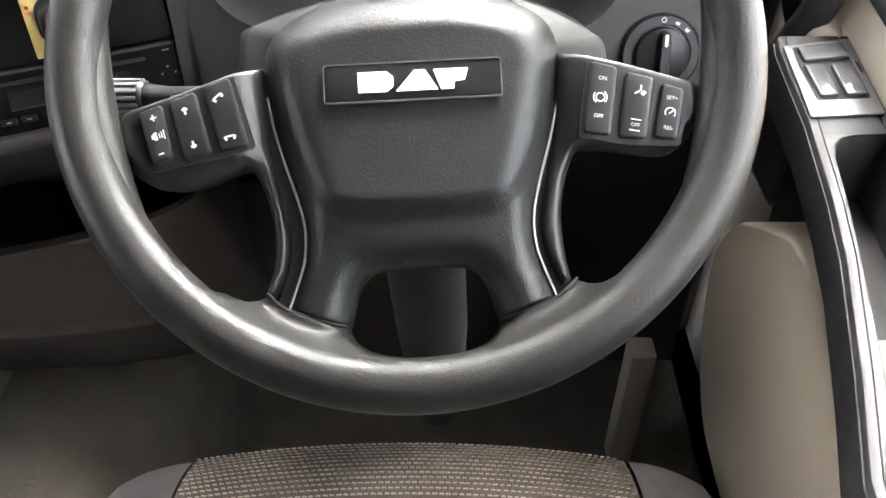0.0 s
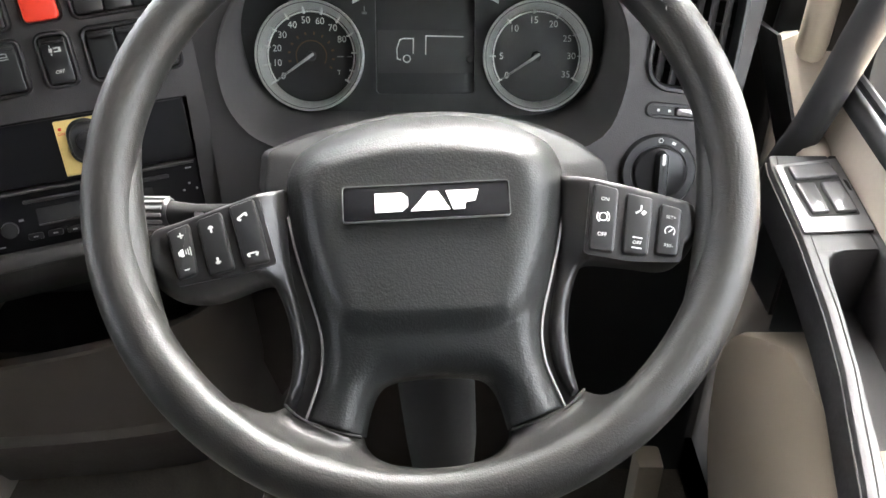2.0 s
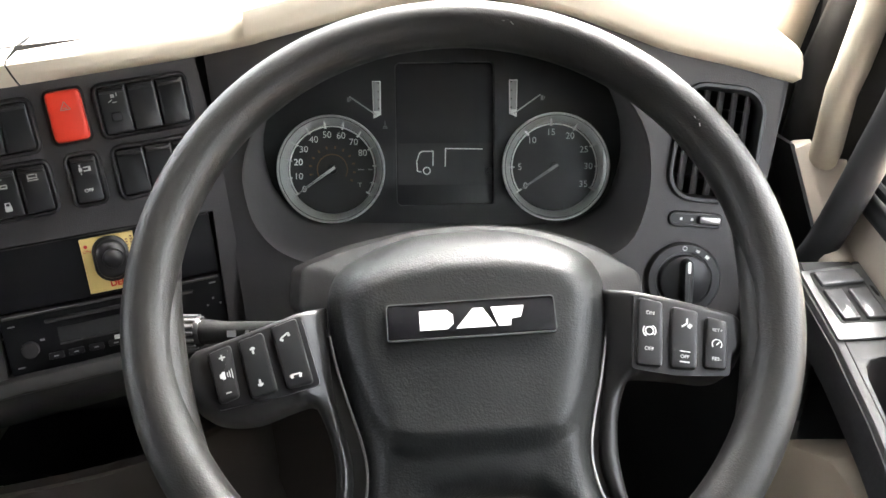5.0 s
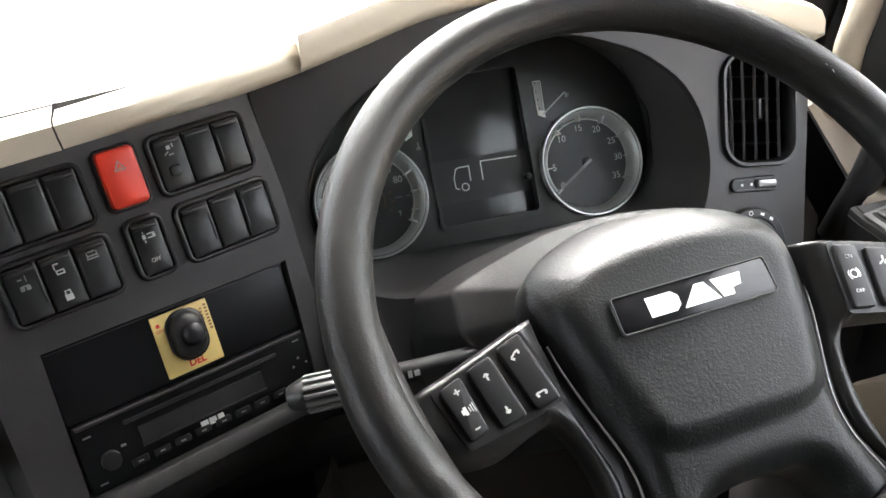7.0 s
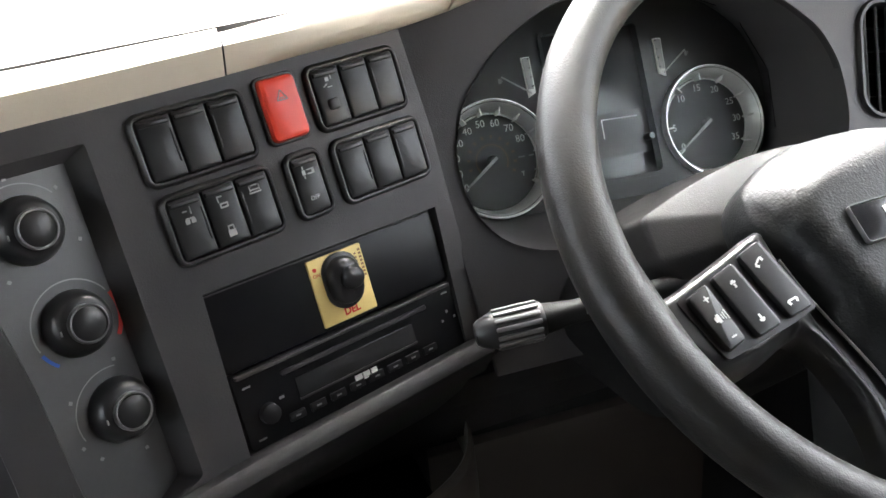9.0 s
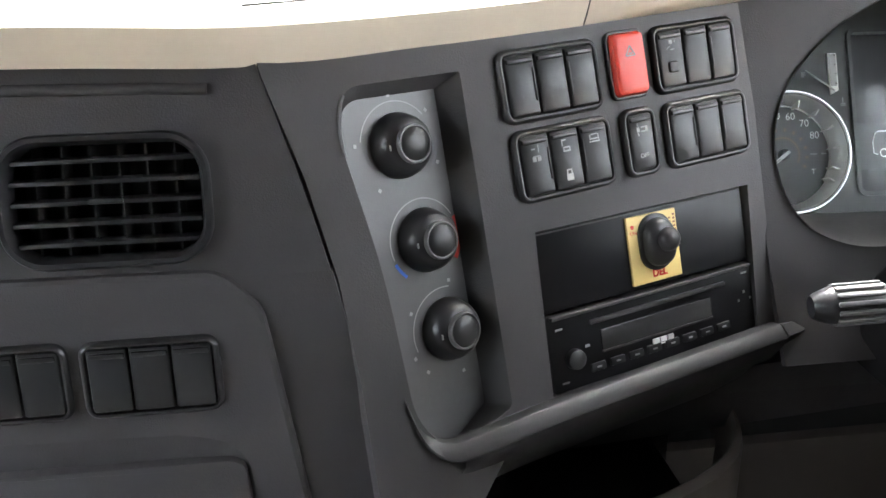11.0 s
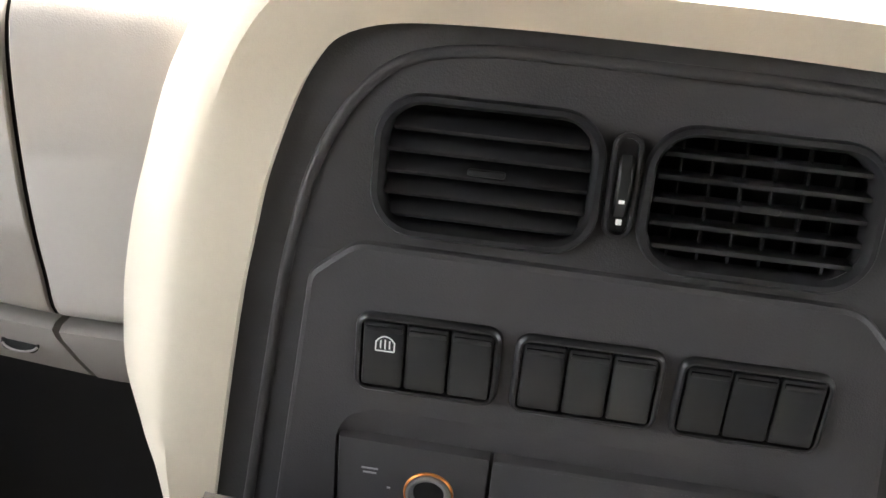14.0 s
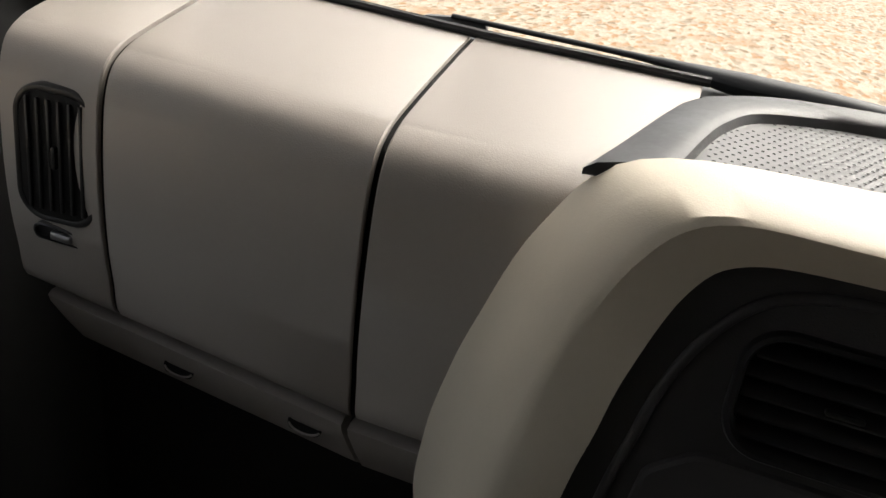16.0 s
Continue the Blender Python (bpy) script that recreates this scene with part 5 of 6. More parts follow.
# ---- air vents ----
def vent(m, w, h, r, slats, upright, label, back=0, group="", tilt=-62, slat_m=M_DARK2):
    v = thing("air_vent", m, label, "air vent", group)
    part("frame", stack(rrect(w, h, r, 8), [(0, -0.006), (0, 0.002), (0.0012, 0.0042), (0.004, 0.0042), (0.0058, 0.001), (0.0066, -0.012)], False, False), M_BLACK, v, "rounded black frame")
    box_line = rrect(w - 0.010, h - 0.010, max(0.002, r - 0.005), 8)
    part("throat", stack(box_line, [(0, -0.003), (0, -0.034)], False, True), M_PIT, v)
    L, S = (h, w) if upright else (w, h)
    for i in range(slats):
        c = -(S / 2 - 0.009) + (S - 0.018) * (i + 0.5) / slats
        e = abs(c) - (S / 2 - r)
        cut = r - math.sqrt(max(0, r * r - e * e)) if e > 0 else 0
        q = rrect(L - 0.014 - 2 * cut, 0.013, 0.001, 2)
        s = part("slat", slab(q, -0.0012, 0.0012, 0.0006), slat_m, v, at=(Matrix.Translation((c, 0, -0.007)) @ pose(0, 0, 0, 0, 52, 0) @ pose(0, 0, 0, 0, 0, 90)) if upright else (Matrix.Translation((0, c, -0.007)) @ pose(0, 0, 0, tilt, 0, 0)))
    for i in range(back):
        c = -(L / 2 - 0.012) + (L - 0.024) * (i + 0.5) / back
        q = rrect(0.012, S - 0.014, 0.001, 2)
        part("rear_vane", slab(q, -0.0007, 0.0007, 0.0003), M_DARK2 if upright else M_PIT, v, at=(Matrix.Translation((0, c, -0.020)) @ pose(0, 0, 0, 0, 0, 90) @ pose(0, 0, 0, 0, 80, 0)) if upright else (Matrix.Translation((c, 0, -0.015)) @ pose(0, 0, 0, 0, 80, 0)))
    part("tab", slab(rrect(0.020, 0.0035, 0.0015, 3), -0.003, 0.0012, 0.0008), M_KEY, v, at=Matrix.Rotation(radians(90 if upright else 0), 4, "Z"))
    return v


vent(on(MV, -0.0635, 0.000, 0.002), 0.1195, 0.0755, 0.025, 5, False, "black oval air vent with level slats closed down", 0, "passenger face vents", -50, M_BLACK)
vent(on(MV, 0.0755, -0.002, 0.002), 0.1195, 0.0775, 0.025, 5, False, "black oval air vent with open grid of slats", 6, "passenger face vents", -84, M_BLACK)
vent(on(MD, 0.036, 0.085, 0.001, -7), 0.084, 0.112, 0.026, 5, True, "black upright air vent beside the instruments", 4)
ev = thing("air_vent", axes((-1.444, 0.7035, 0.847), (0.10, -0.99, 0.06)), "black upright air vent with slats in the end panel", "air vent")
part("frame", stack(rrect(0.080, 0.122, 0.028, 8), [(0, -0.006), (0, 0.0025), (0.0015, 0.0048), (0.004, 0.0054), (0.0058, 0.0046), (0.0062, 0.001)], False, False), M_BLACK, ev, "rounded black frame")
# closed block whose near-black colour stands for the throat's shade
part("throat", slab(rrect(0.070, 0.112, 0.023, 8), -0.004, 0.0042, 0.0002), M_PIT, ev)
for i in range(6):
    part("slat", slab(rrect(0.0030, 0.098, 0.001, 2), 0.003, 0.0066, 0.0008), M_BLACK, ev, at=Matrix.Translation((-0.025 + 0.010 * i, 0, 0)))
part("tab", slab(rrect(0.004, 0.020, 0.0015, 3), 0.004, 0.0085, 0.0008), M_KEY, ev)


def thumb(m, w, h, upright, label, tip=0.24):
    t = thing("vent_lever", m, label, "vent lever")
    part("slot", stack(rrect(w, h, min(w, h) / 2.05, 6), [(0, -0.004), (0, 0.002), (0.001, 0.003), (0.0025, 0.003), (0.003, 0.0)]), M_BLACK, t)
    if upright:
        part("wheel", moved(lathe([(h * 0.40, -w * 0.22), (h * 0.42, -w * 0.15), (h * 0.42, w * 0.15), (h * 0.40, w * 0.22)], 40), pose(0, 0, -h * 0.30, 0, 90, 0)), M_KEY, t)
        part("print", bars([(0, -h * 0.12, 0.003, 0.003), (0, -h * 0.32, 0.003, 0.003)], 0.0055), M_WHITE, t, smooth=False)
    else:
        part("slider", slab(rrect(w * 0.40, h * 0.5, 0.002), 0.0, 0.006, 0.002), M_SILVER, t, "pale slider", at=Matrix.Translation((w * tip, 0, 0)))
        if tip > 0.1:
            part("print", bars([(-w * 0.28, 0, 0.0025, 0.0025), (-w * 0.08, 0, 0.0025, 0.0025)], 0.003), M_WHITE, t, smooth=False)
    return t


thumb(on(MV, 0.0062, 0.002, 0.002), 0.0155, 0.055, True, "black upright thumbwheel between two vents")
thumb(on(MD, 0.0185, 0.014, 0.001, -5), 0.052, 0.0145, False, "small black slider with pale tip under the vent")
thumb(axes((-1.451, 0.7050, 0.770), (0.1, -0.99, -0.02), -3), 0.052, 0.016, False, "small black slider with pale bar under the end vent", 0.06)

# ---- light switch ----
ls = thing("light_switch", on(MD, 0.0075, -0.0435, 0.001), "round black rotary headlamp switch", "switch")
part("base", lathe([(0.0362, -0.004), (0.0362, 0.003), (0.034, 0.006), (0.027, 0.006), (0.0262, 0.0045), (0.001, 0.0045)], 56), M_BLACK, ls)
part("knob", lathe([(0.0245, 0.0045), (0.0235, 0.010), (0.021, 0.0115), (0.001, 0.0115)], 48), M_BLACK, ls)
part("grip", stack(rrect(0.011, 0.044, 0.0054), [(0, 0.010), (0.0005, 0.019), (0.002, 0.022)]), M_KEY, ls, "raised grip bar")
part("pointer", slab(rrect(0.003, 0.011, 0.001, 2, cy=0.0145), 0.022, 0.0226, 0.0003), M_WHITE, ls)
part("symbols", arc(0.002, 0, 360, 0.0007, 0.0061, 14, 0.0, 0.0305, bm=bars([(0.0125, 0.0275, 0.004, 0.0025, -25), (0.0215, 0.0215, 0.004, 0.003, -40)], 0.0061)), M_WHITE, ls, smooth=False)

# ---- drawer and lighter socket ----
dr = thing("dash_drawer", MP, "charcoal drawer with lighter socket in the passenger fascia", "drawer")
sc = evenly(round_poly(scoop[1:-1], [0, 0.012, 0.012, 0.010, 0.008, 0]))
part("scoop", loft([[(x, y, -0.001) for x, y in sc], [(x, y - 0.003, -0.0016) for x, y in sc], [(x, y - 0.024, -0.0060) for x, y in sc], [(x, y - 0.045, -0.0065) for x, y in sc]], False, False, closed=False), M_DARK, dr, "finger scoop that falls back above the drawer")
part("front", slab([(-0.1325, -0.15), (-0.0435, -0.15), (-0.0435, -0.0605), (-0.1325, -0.0585)], -0.012, 0.0035, 0.0018), M_DARK, dr, "left front with socket")
part("front", slab(round_poly([(-0.0415, -0.15), (0.146, -0.15), (0.1405, -0.066), (0.132, -0.0615), (-0.0415, -0.0605)], [0, 0, 0.004, 0.004, 0.002]), -0.012, 0.0035, 0.0018), M_DARK, dr, "plain drawer front")
sock = thing("lighter_socket", on(MP, -0.0770, -0.0900, 0.0035), "round lighter socket with amber and silver ring", "socket")
part("ring", lathe([(0.0150, -0.002), (0.0150, 0.0010), (0.0143, 0.0017), (0.0134, 0.0012)], 36, cap=False), M_BRASS, sock, "amber outer ring")
part("sleeve", lathe([(0.0138, 0.0), (0.0134, 0.0028), (0.0118, 0.0034), (0.0102, 0.0028), (0.0086, -0.002)], 36, cap=False), M_SILVER, sock, "silver sleeve")
part("hole", lathe([(0.0090, -0.004), (0.0090, 0.0002), (0.0004, 0.0002)], 32), M_PIT, sock)
part("print", bars([(-0.036, 0.012, 0.010, 0.0012), (-0.036, 0.009, 0.008, 0.0012), (-0.024, 0.0, 0.002, 0.0012)], 0.0), M_GREYINK, sock, smooth=False)


# perforations of the speaker grille, rows of small dark holes in a grey sheet
M_GRILLE = mat("grey_perforated_grille", (0.13, 0.13, 0.134), 0.5, grain=0.1, grain_size=700)
grille = thing("speaker_grille", Matrix.Identity(4), "grey perforated speaker grille in the dash top", "speaker grille")
gm = [p for p in gi if p.y > 0.665]
part("mesh_sheet", loft([[p + Vector((0.005, -0.005, -0.0085)) for p in gm], [Vector((p.x + 0.005, 0.655, p.z - 0.0085)) for p in gm]], False, False, closed=False), M_GRILLE, grille)
bm = bmesh.new()
for i in range(58):
    for j in range(24):
        x = -0.945 + i * 0.0072 + (0.0036 if j % 2 else 0)
        y = 0.668 + j * 0.0072
        if y > 0.836 + 0.02 * (x + 0.85) or (x < -0.90 and y > 0.80 - 0.5 * (-0.90 - x)) or x < -0.938:
            continue
        zz = float(np.interp(x, (-0.957, -0.865, -0.80, -0.65, -0.53), (0.9737, 0.9742, 0.9762, 0.9782, 0.9812)))
        vs = [bm.verts.new((x + 0.0013 * math.cos(a), y + 0.0017 * math.sin(a), zz)) for a in [2 * math.pi * k / 6 for k in range(6)]]
        bm.faces.new(vs)
part("hole_pattern", bm, M_PIT, grille, "many small dark holes", smooth=False)["kind"] = "stuff"

# ---- lower dash ----
tray = thing("storage_tray", Matrix.Identity(4), "grey-beige open storage tray under the centre console", "storage tray")
tl = [(-0.62, 0.590, 0.565), (-0.50, 0.600, 0.585), (-0.40, 0.610, 0.600), (-0.32, 0.625, 0.612), (-0.262, 0.650, 0.622), (-0.238, 0.685, 0.632), (-0.232, 0.74, 0.640)]
tp = smooth_path(tl, 6)
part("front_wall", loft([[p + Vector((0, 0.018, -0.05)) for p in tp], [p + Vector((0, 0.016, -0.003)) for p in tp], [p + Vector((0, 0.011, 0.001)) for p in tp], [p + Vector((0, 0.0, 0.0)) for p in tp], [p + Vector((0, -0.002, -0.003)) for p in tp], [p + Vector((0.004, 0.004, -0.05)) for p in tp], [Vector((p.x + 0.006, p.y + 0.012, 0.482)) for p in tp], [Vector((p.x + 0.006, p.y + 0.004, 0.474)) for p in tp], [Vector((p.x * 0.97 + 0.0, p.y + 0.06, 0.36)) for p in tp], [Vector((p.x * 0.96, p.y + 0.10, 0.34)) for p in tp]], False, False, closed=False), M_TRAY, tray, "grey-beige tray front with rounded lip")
# tray inside and console underside carry their shade as black colour
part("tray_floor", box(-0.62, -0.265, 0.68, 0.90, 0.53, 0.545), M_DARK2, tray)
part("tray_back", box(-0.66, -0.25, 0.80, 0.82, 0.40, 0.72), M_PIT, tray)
part("lower_plate", loft([[(-0.545, 0.640, 0.70), (0.24, 0.72, 0.70), (0.24, 0.76, 0.70), (-0.545, 0.70, 0.70)], [(-0.545, 0.68, 0.62), (0.24, 0.78, 0.60), (0.24, 0.82, 0.60), (-0.545, 0.74, 0.62)]]), M_DARK2, tray, "console underside, coloured dark for its shade")
# console pedestal on the passenger side of the tray
ped = thing("console_pedestal", Matrix.Identity(4), "grey-beige lower console under the passenger fascia", "console")
LIP_X = (-0.974, -0.94, -0.85, -0.7, -0.53)


def lip_rows(profile):
    return [[(x, y, 0.6950 - 0.075 * (x + 0.93) + dz) for x in LIP_X] for y, dz in profile]


part("lip", loft(lip_rows(((0.540, -0.030), (0.5385, -0.002), (0.536, 0.0006), (0.532, 0.0), (0.530, -0.0025), (0.531, -0.006), (0.5345, -0.0075))), False, False, closed=False), M_LIP, ped, "pale lip along the lower edge")
# the shade under the lip is put into this darker colour
part("front", loft(lip_rows(((0.5350, -0.0075), (0.556, -0.05), (0.58, -0.16), (0.60, -0.30))), False, False, closed=False), M_TRAY, ped, "lower console front, coloured dark for the shade below the lip")
part("side", box(-0.56, -0.53, 0.60, 0.95, 0.34, 0.64, 0.004), M_GREIGE, ped)

# carpeted hump and kick panels
hump = bmesh.new()
hp_prof = [(-1.02, 0.06), (-0.98, 0.30), (-0.90, 0.345), (-0.42, 0.345), (-0.36, 0.30), (-0.30, 0.06)]
loft([[(x, y, z) for x, z in hp_prof] for y in (YB + 0.02, -0.2, 0.2, 0.5, 0.70, 0.95)], False, False, closed=False, bm=hump)
tagged(part("engine_cover", hump, M_CARPET, None), "carpeted engine tunnel between the seats", "engine cover", kind="structure")
kick = thing("kick_panel", Matrix.Identity(4), "grey-beige kick panel in the driver's footwell", "panel")
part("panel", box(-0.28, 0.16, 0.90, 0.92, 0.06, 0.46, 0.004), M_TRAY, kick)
part("post", box(0.246, 0.282, 0.72, 0.76, 0.06, 0.31, 0.008), M_DOORPANEL, kick, "upright grey-beige strip")

# ---- driver's door ----
DOOR = Matrix.Translation((0, -0.015, 1.17)) @ Matrix.Scale(0.73, 4) @ Matrix.Translation((0, 0.015, -1.17))
door = thing("driver_door", DOOR, "taupe door trim with grey armrest and window switches", "door")
mx = Matrix(((0, 0, 1, 0), (1, 0, 0, 0), (0, 1, 0, 0), (0, 0, 0, 1)))
lp_out = [(0.815, 0.455), (0.73, 0.508), (0.60, 0.520), (-0.20, 0.520), (-0.20, 0.07), (0.66, 0.065), (0.80, 0.075), (0.895, 0.19), (0.925, 0.31), (0.89, 0.40)]
part("lower_trim", moved(stack(round_poly(lp_out, [0.01, 0.01, 0.04, 0.02, 0.02, 0.05, 0.08, 0.08, 0.06, 0.05]), [(0, 0.105), (0, 0.012), (0.004, 0.003), (0.012, 0.0)]), Matrix.Translation((0.395, 0, 0)) @ mx), M_DOORPANEL, door, "smooth taupe lower door panel")
part("inner_skin", box(0.486, 0.497, -0.30, 0.97, 0.10, 0.640, 0.004), M_DARK2, door, "dark inner door skin")
# armrest: top slopes down and inwards to the rear
AR = [(0.925, 0.400, 0.658), (0.90, 0.3955, 0.655), (0.776, 0.395, 0.638), (0.66, 0.386, 0.622), (0.584, 0.376, 0.611), (0.46, 0.350, 0.594), (0.365, 0.327, 0.580), (0.20, 0.315, 0.570), (0.0, 0.315, 0.565)]


def arm_row(y):
    for (y0, x0, z0), (y1, x1, z1) in zip(AR, AR[1:]):
        if y1 <= y <= y0:
            t = (y - y0) / (y1 - y0)
            return x0 + (x1 - x0) * t, z0 + (z1 - z0) * t


# top strip, widening to the full breadth ahead of the pull cup
cup = [(0.925, 0.4755), (0.90, 0.4755), (0.776, 0.4755), (0.753, 0.4755), (0.7515, 0.440), (0.747, 0.424), (0.738, 0.415), (0.72, 0.409), (0.66, 0.4025), (0.584, 0.392), (0.46, 0.372), (0.365, 0.354), (0.20, 0.340), (0.0, 0.338)]
bm = bmesh.new()
rows = [(y, xa, *arm_row(y)) for y, xa in cup]
loft([[(0.485, y, z - 0.10), (x + 0.02, y, z - 0.085), (x + 0.004, y, z - 0.06), (x, y, z - 0.006), (x + 0.002, y, z - 0.0015), (x + 0.006, y, z), (xa - 0.003, y, z), (xa - 0.001, y, z - 0.001), (xa, y, z - 0.004)] for y, xa, x, z in rows], False, False, closed=False, bm=bm)
loft([[(0.4755, y, z - 0.004), (0.4765, y, z - 0.001), (0.478, y, z), (0.486, y, z)] for y, xa, x, z in rows], False, False, closed=False, bm=bm)
part("armrest", bm, M_ARMREST, door, "satin grey armrest with a long pull cup")
part("pull_cup", loft([[(xa, y, z - 0.003), (xa + 0.004, y, z - 0.088), (0.472, y, z - 0.088), (0.4755, y, z - 0.003)] for y, xa, x, z in rows[3:]], False, False, closed=False), M_DARK, door, "deep grey door pull")
part("armrest_side", loft([[(x - 0.0015, y, z - 0.010), (x - 0.0015, y, z - 0.062), (x + 0.018, y, z - 0.088), (x + 0.022, y, z - 0.084), (x + 0.002, y, z - 0.010)] for y, x, z in AR]), M_DARK2, door, "black armrest side")
ptop = axes((0, 0.9, 0.6562), (0, -0.1386, 0.99))
sp = round_poly([tuple((ptop.inverted() @ Vector((x, y, 0.6562 - (0.9 - y) * 0.14))).xy) for x, y in ((0.398, 0.776), (0.480, 0.781), (0.482, 0.915), (0.400, 0.900))], 0.003)
swp = thing("window_switch_panel", DOOR @ ptop, "dark grey panel with three window switches on the armrest", "switch")
part("plate", slab(sp, 0.0, 0.003, 0.001), M_DOORPLATE, swp)


def on_plate(pts):
    return [tuple((ptop.inverted() @ Vector((x, y, 0.6562 - (0.9 - y) * 0.14))).xy) for x, y in pts]


part("switch_well", slab(round_poly(on_plate(((0.4095, 0.8965), (0.408, 0.862), (0.4125, 0.8025), (0.4725, 0.8065), (0.4715, 0.868), (0.4695, 0.9055))), 0.004), 0.0028, 0.0034, 0.0001), M_PIT, swp, "dark gap round the switches")
part("light_lens", slab(round_poly(on_plate(((0.4745, 0.872), (0.4785, 0.868), (0.4785, 0.850), (0.4755, 0.852))), 0.0015), 0.0028, 0.0036, 0.0003), M_PIT, swp, "small dark lens")
for name, q in (("switch_wide", ((0.415, 0.868), (0.470, 0.875), (0.466, 0.902), (0.413, 0.893))), ("switch_key", ((0.416, 0.806), (0.437, 0.808), (0.436, 0.862), (0.412, 0.860))), ("switch_key", ((0.445, 0.808), (0.469, 0.810), (0.467, 0.864), (0.443, 0.862)))):
    ql = on_plate(q)
    part(name, stack(round_poly(ql, 0.003), [(0, 0.002), (0, 0.006), (0.0008, 0.0074), (0.0018, 0.0079)]), M_DOORKEY, swp, "glossy grey window switch")
part("parting_line", tube([(x + 0.011, y, z + 0.0002) for y, x, z in AR], 0.0009, 6), M_PIT, door, "fine dark joint along the armrest")
# window sill rail and lock bracket
part("window_seal", tube([(0.500, -0.28, 0.646), (0.500, 0.40, 0.668), (0.500, 0.832, 0.7085), (0.500, 0.985, 0.7255)], 0.0135, 10), M_RUBBER, door, "black window seal")
part("window_seal", tube([(0.503, -0.28, 0.673), (0.503, 0.40, 0.695), (0.503, 0.832, 0.7345), (0.503, 0.985, 0.7515)], 0.007, 8), M_DARK2, door, "thin inner seal lip")
sill = [(0.483, -0.092), (0.4835, -0.075), (0.4855, -0.055), (0.4895, -0.035), (0.496, -0.022), (0.505, -0.018)]
part("sill_trim", loft([[(x, y, z0 + dz) for y, z0 in ((-0.28, 0.646), (0.40, 0.668), (0.832, 0.7085), (0.985, 0.7255))] for x, dz in sill], False, False, closed=False), M_BEIGE, door, "beige sill under the window")
part("front_mound", stack(rrect(0.050, 0.080, 0.024, 6), [(0, -0.05), (0, -0.012), (0.005, -0.003), (0.014, 0.001)]), M_BEIGE, door, "rounded beige corner ahead of the switches", at=axes((0.478, 0.965, 0.662), (-0.05, -0.14, 0.99)))
side_glass = thing("window_2", Matrix.Identity(4), "clear side window of the driver's door", "window", kind="structure")
pane("pane", moved(slab([(-0.32, 0.74), (0.715, 0.79), (0.72, 0.90), (0.63, 1.45), (-0.32, 1.47)], XR + 0.018, XR + 0.021, 0.0004), mx), side_glass)
side_glass_l = thing("window_3", Matrix.Identity(4), "clear side window of the passenger's door", "window", kind="structure")
pane("pane", moved(slab([(-0.26, 0.75), (0.955, 0.73), (0.94, 0.87), (0.70, 1.45), (-0.26, 1.47)], XL - 0.022, XL - 0.019, 0.0004), mx), side_glass_l)
br = thing("pillar_bracket", Matrix.Identity(4), "beige moulded pillar foot beside the dashboard", "trim")
tri_face = [Vector(p) for p in ((0.325, 0.785, 0.866), (0.342, 0.788, 0.873), (0.347, 0.774, 0.861), (0.376, 0.772, 0.857), (0.380, 0.72, 0.80), (0.374, 0.690, 0.772), (0.345, 0.672, 0.764), (0.336, 0.690, 0.775))]
back_dir = Vector((0.006, 0.05, -0.02))
part("cover", loft([[p + back_dir for p in tri_face], [p + back_dir * 0.06 for p in tri_face], [p.lerp(Vector((0.352, 0.74, 0.82)), 0.04) for p in tri_face]]), M_BEIGE, br, "pale sloping face", sharp=30)
# the foot's side in shade, put in as a black colour
part("side", loft([[Vector(p) + d for d in (Vector((0, 0, 0)), Vector((0.004, 0.0, 0)), Vector((0.02, 0.10, -0.02)), Vector((0.012, 0.10, -0.02)))] for p in ((0.322, 0.788, 0.868), (0.333, 0.695, 0.778), (0.338, 0.675, 0.755), (0.338, 0.68, 0.60))]), M_DARK2, br, "shaded side of the pillar foot, coloured dark", sharp=30)
pil = thing("windscreen_pillar", Matrix.Identity(4), "cream door frame trim and dark windscreen pillar", "pillar", kind="structure")
part("pillar_trim", tube([(0.352, 0.778, 0.850), (0.352, 0.772, 0.87), (0.346, 0.757, 0.932), (0.348, 0.750, 0.961), (0.356, 0.70, 1.2), (0.362, 0.65, 1.53)], [0.0145, 0.015, 0.015, 0.0155, 0.017, 0.018], 14), M_CREAM, pil, "cream door frame trim")
part("pillar_core", tube([(0.386, 0.895, 0.80), (0.389, 0.88, 0.925), (0.397, 0.865, 0.99), (0.398, 0.80, 1.25), (0.40, 0.745, 1.53)], [0.028, 0.027, 0.027, 0.028, 0.028], 12), M_DARK2, pil, "dark windscreen pillar")
part("pillar_seal", tube([(0.372, 0.716, 0.86), (0.374, 0.716, 0.90), (0.374, 0.66, 1.25), (0.374, 0.62, 1.52)], 0.008, 10), M_RUBBER, pil)

grab = thing("grab_handle", Matrix.Identity(4), "thick black grab handle on the windscreen pillar", "grab handle")
gp = smooth_path([(0.322, 0.722, 0.740), (0.328, 0.711, 0.775), (0.334, 0.703, 0.80), (0.343, 0.693, 0.85), (0.351, 0.684, 0.90), (0.360, 0.674, 0.96), (0.366, 0.664, 1.03), (0.368, 0.66, 1.08), (0.374, 0.675, 1.11)], 6)
part("bar", tube(gp, [0.0148 + 0.0017 * min(1.0, k / 24) for k in range(len(gp))], 16), M_DARK2, grab)
part("mount", lathe([(0.020, -0.012), (0.020, 0.006), (0.016, 0.012)], 24), M_DARK2, grab, at=axes((0.372, 0.672, 1.105), (-0.9, -0.3, 0.1)))

# ---- driver's seat ----
seat = thing("driver_seat", Matrix.Identity(4), "brown-grey woven seat cushion with dark felt bolsters", "seat")


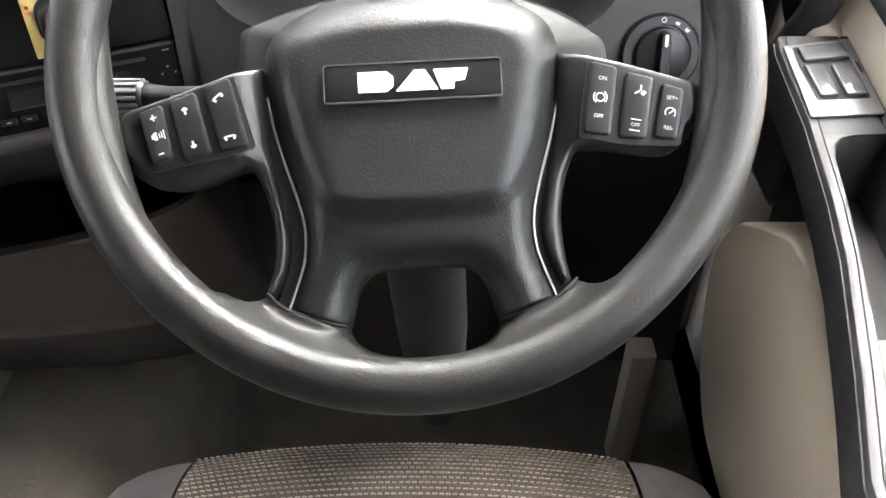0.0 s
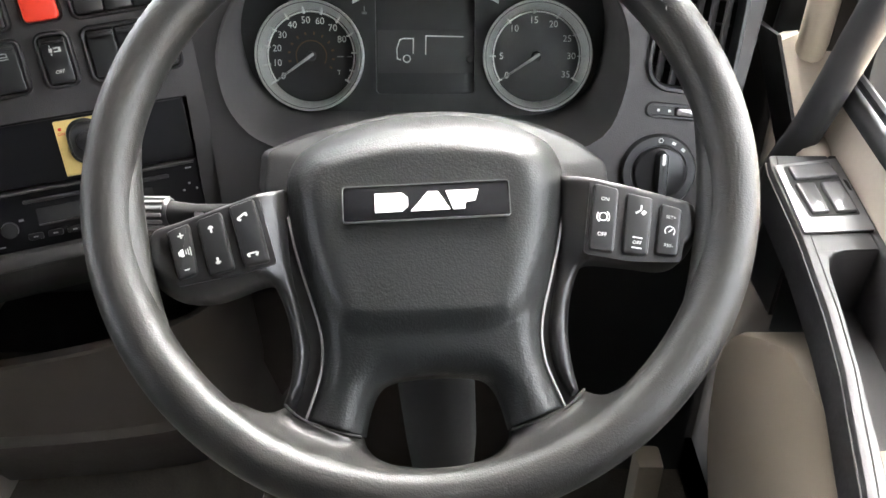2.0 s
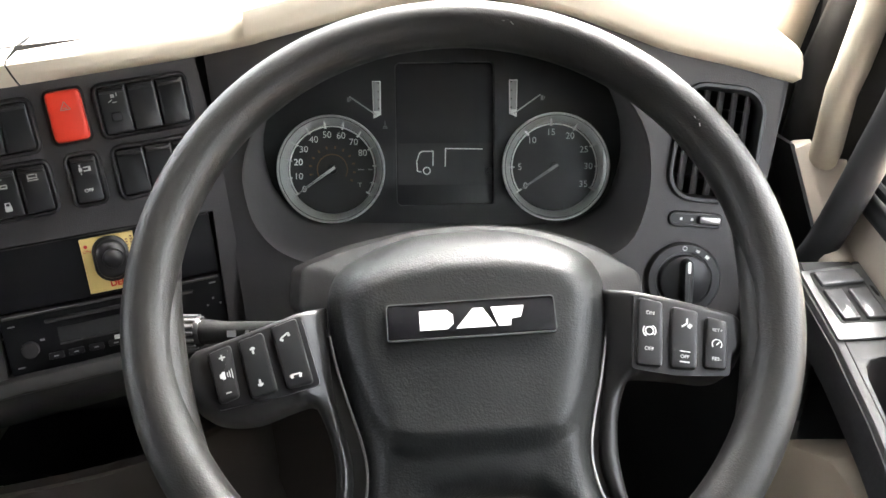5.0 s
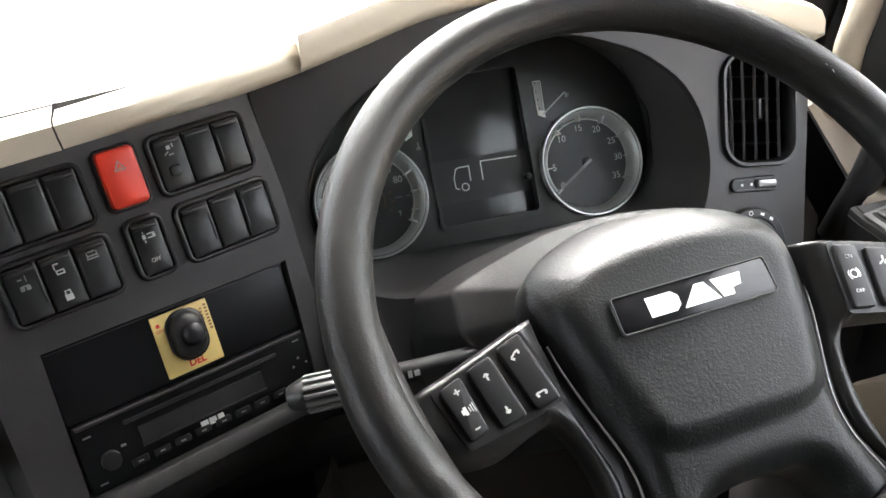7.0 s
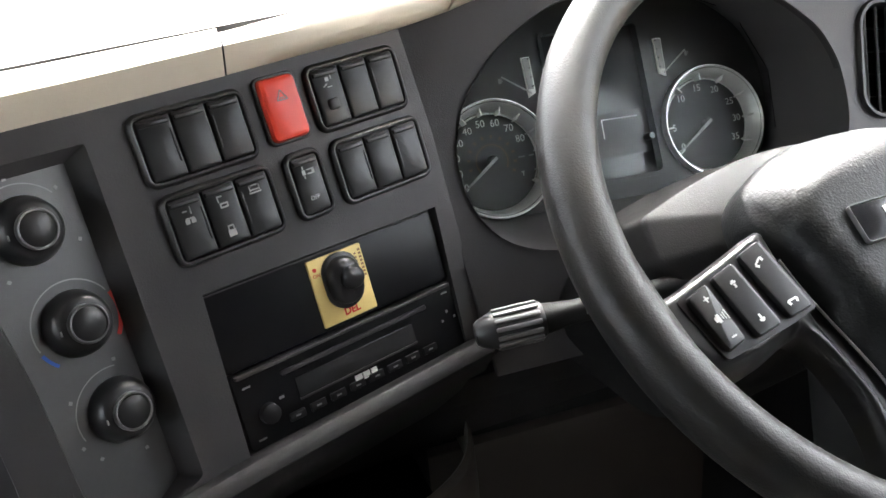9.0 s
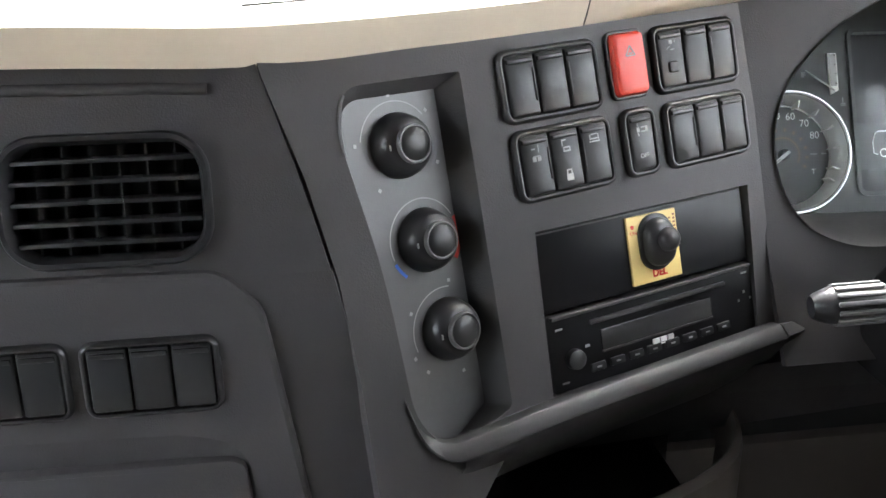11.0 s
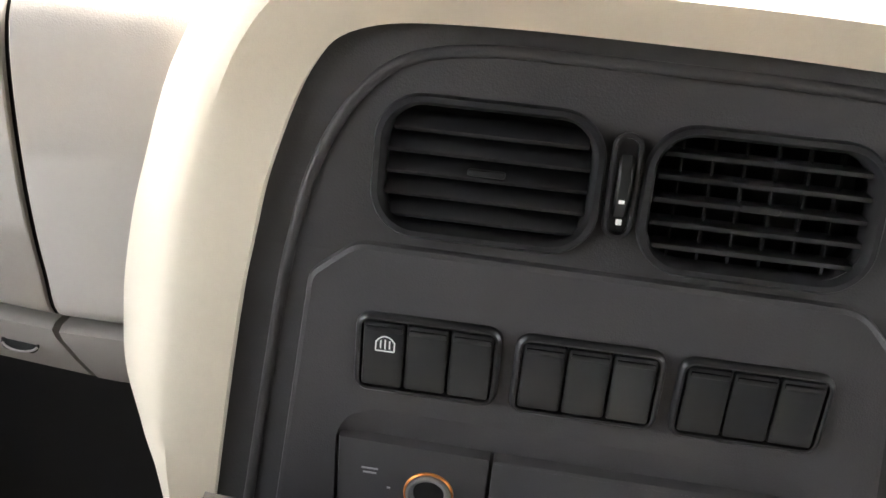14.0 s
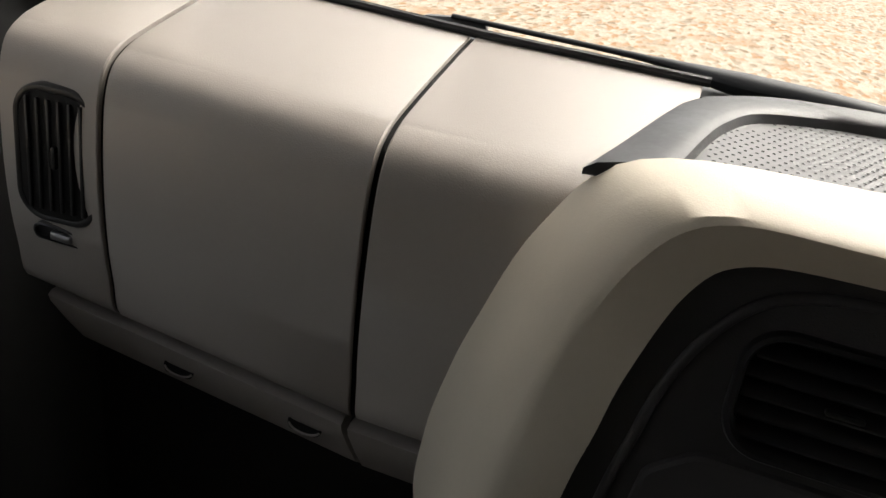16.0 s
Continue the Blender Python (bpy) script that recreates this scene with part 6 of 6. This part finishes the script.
def cushion_z(x, y):
    u = (x + 0.035) / 0.34
    edge = max(0.0, (y - 0.40) / 0.13)
    return 0.435 - 0.012 * u * u - 0.045 * edge ** 2.5 - max(0.0, abs(u) - 0.72) ** 2 * 0.55


def cushion(x0, x1, bm, lift=0.0, front=0.53, n=28):
    rows = []
    for j in range(25):
        y = -0.10 + (front + 0.10) * j / 24
        rows.append([(x0 + (x1 - x0) * i / n, y - 0.03 * ((x0 + (x1 - x0) * i / n + 0.035) / 0.3) ** 2 * (y > 0.3), cushion_z(x0 + (x1 - x0) * i / n, y) + lift) for i in range(n + 1)])
    rows.append([(x, y + 0.002, z - 0.05) for x, y, z in rows[-1]])
    rows.append([(x, y - 0.03, z - 0.09) for x, y, z in rows[-1]])
    return loft(rows, False, False, closed=False, bm=bm)


part("cushion", cushion(-0.262, 0.192, bmesh.new()), M_CLOTH, seat, "woven seat cushion")
part("bolster", cushion(-0.345, -0.264, bmesh.new(), 0.002, 0.525, 10), M_BOLSTER, seat, "dark felt bolster")
part("bolster", cushion(0.194, 0.275, bmesh.new(), 0.004, 0.525, 10), M_BOLSTER, seat, "dark felt bolster with frayed nap")
bm = bmesh.new()
rnd = random.Random(7)
for j in range(34):
    y = 0.532 - j * 0.0072
    for i in range(68):
        x = -0.259 + i * 0.0066 + (0.0033 if j % 2 else 0) + rnd.uniform(-0.0004, 0.0004)
        if x > 0.189:
            continue
        yy = y - 0.03 * ((x + 0.035) / 0.3) ** 2
        z = cushion_z(x, min(y, 0.53)) + 0.0004
        z2 = cushion_z(x, min(y - 0.0022, 0.53)) + 0.0004
        w = 0.0023 + rnd.uniform(-0.0003, 0.0004)
        a = [(x - w, yy, z), (x + w, yy, z), (x + w, yy - 0.0022, z2), (x - w, yy - 0.0022, z2)]
        b = [(px * 0.7 + x * 0.3, py * 0.7 + (yy - 0.0011) * 0.3, pz + 0.0011) for px, py, pz in a]
        loft([a, b], False, True, bm=bm)
part("weave", bm, M_THREAD, seat, "raised pale woven threads", smooth=False)["kind"] = "stuff"
part("seat_base", box(-0.30, 0.23, -0.05, 0.44, 0.06, 0.34, 0.03), M_DARK2, seat, "dark seat base")

# ---- wipers and scuttle ----
cowl = thing("scuttle_panel", Matrix.Identity(4), "black scuttle panel below the windscreen", "panel")
part("panel", loft([[(x, 0.935, 0.945), (x, 0.97, 0.925), (x, 1.05, 0.90), (x, 1.08, 0.80)] for x in (XL, -0.6, XR)], False, False, closed=False), M_WIPER, cowl)


def wiper(pts_blade, pts_arm, arm_r, pts_joint, joint_r, label):
    w = thing("wiper", Matrix.Identity(4), label, "wiper", "windscreen wipers")
    bp = smooth_path(pts_blade, 8)
    part("blade", tube(bp, [0.0028] * len(bp), 8, flat=0.8), M_RUBBER, w, "thin rubber blade")
    part("carrier", tube([p + Vector((0, 0.006, 0.0035 + 0.0035 * abs(math.sin(i * math.pi / 8)))) for i, p in enumerate(bp[6:-6])], 0.0019, 6), M_WIPER, w, "arched blade carrier")
    for i in range(8, len(bp) - 6, 8):
        part("bridge", tube([bp[i], bp[i] + Vector((0.010, 0.006, 0.0065))], 0.0024, 6), M_WIPER, w)
    ap = smooth_path(pts_arm, 6)
    k = len(ap)
    part("arm", tube(ap, [float(v) for v in np.interp(np.linspace(0, len(arm_r) - 1, k), range(len(arm_r)), arm_r)], 10, flat=0.8), M_WIPER, w, "flat tapered black arm")
    part("joint", tube(pts_joint, joint_r, 6), M_WIPERJOINT, w, "grey moulded joint of arm and blade")
    return w


wiper([(-1.47, 0.955, 0.938), (-1.30, 0.953, 0.951), (-1.12, 0.951, 0.956), (-1.03, 0.952, 0.9555), (-0.975, 0.952, 0.9555)], [(-1.20, 0.962, 0.9725), (-1.06, 0.962, 0.9715), (-1.005, 0.962, 0.9705), (-0.965, 0.962, 0.9675), (-0.92, 0.962, 0.9650), (-0.84, 0.962, 0.9640), (-0.70, 0.965, 0.955), (-0.58, 0.985, 0.94)], [0.0032, 0.0034, 0.0046, 0.0095, 0.0138, 0.0125, 0.0120, 0.012], [(-1.252, 0.966, 0.9530), (-1.225, 0.966, 0.9600), (-1.190, 0.966, 0.9645), (-1.165, 0.966, 0.9690)], [0.004, 0.0095, 0.0095, 0.005], "black windscreen wiper with jointed carrier")
wiper([(-0.70, 1.075, 0.925), (-0.55, 1.070, 0.932), (-0.433, 1.063, 0.938)], [(-0.392, 1.105, 0.936), (-0.355, 1.095, 0.942), (-0.319, 1.080, 0.947)], [0.006, 0.012, 0.010], [(-0.407, 1.105, 0.936), (-0.377, 1.105, 0.938)], 0.006, "black wiper parked in front of the driver")
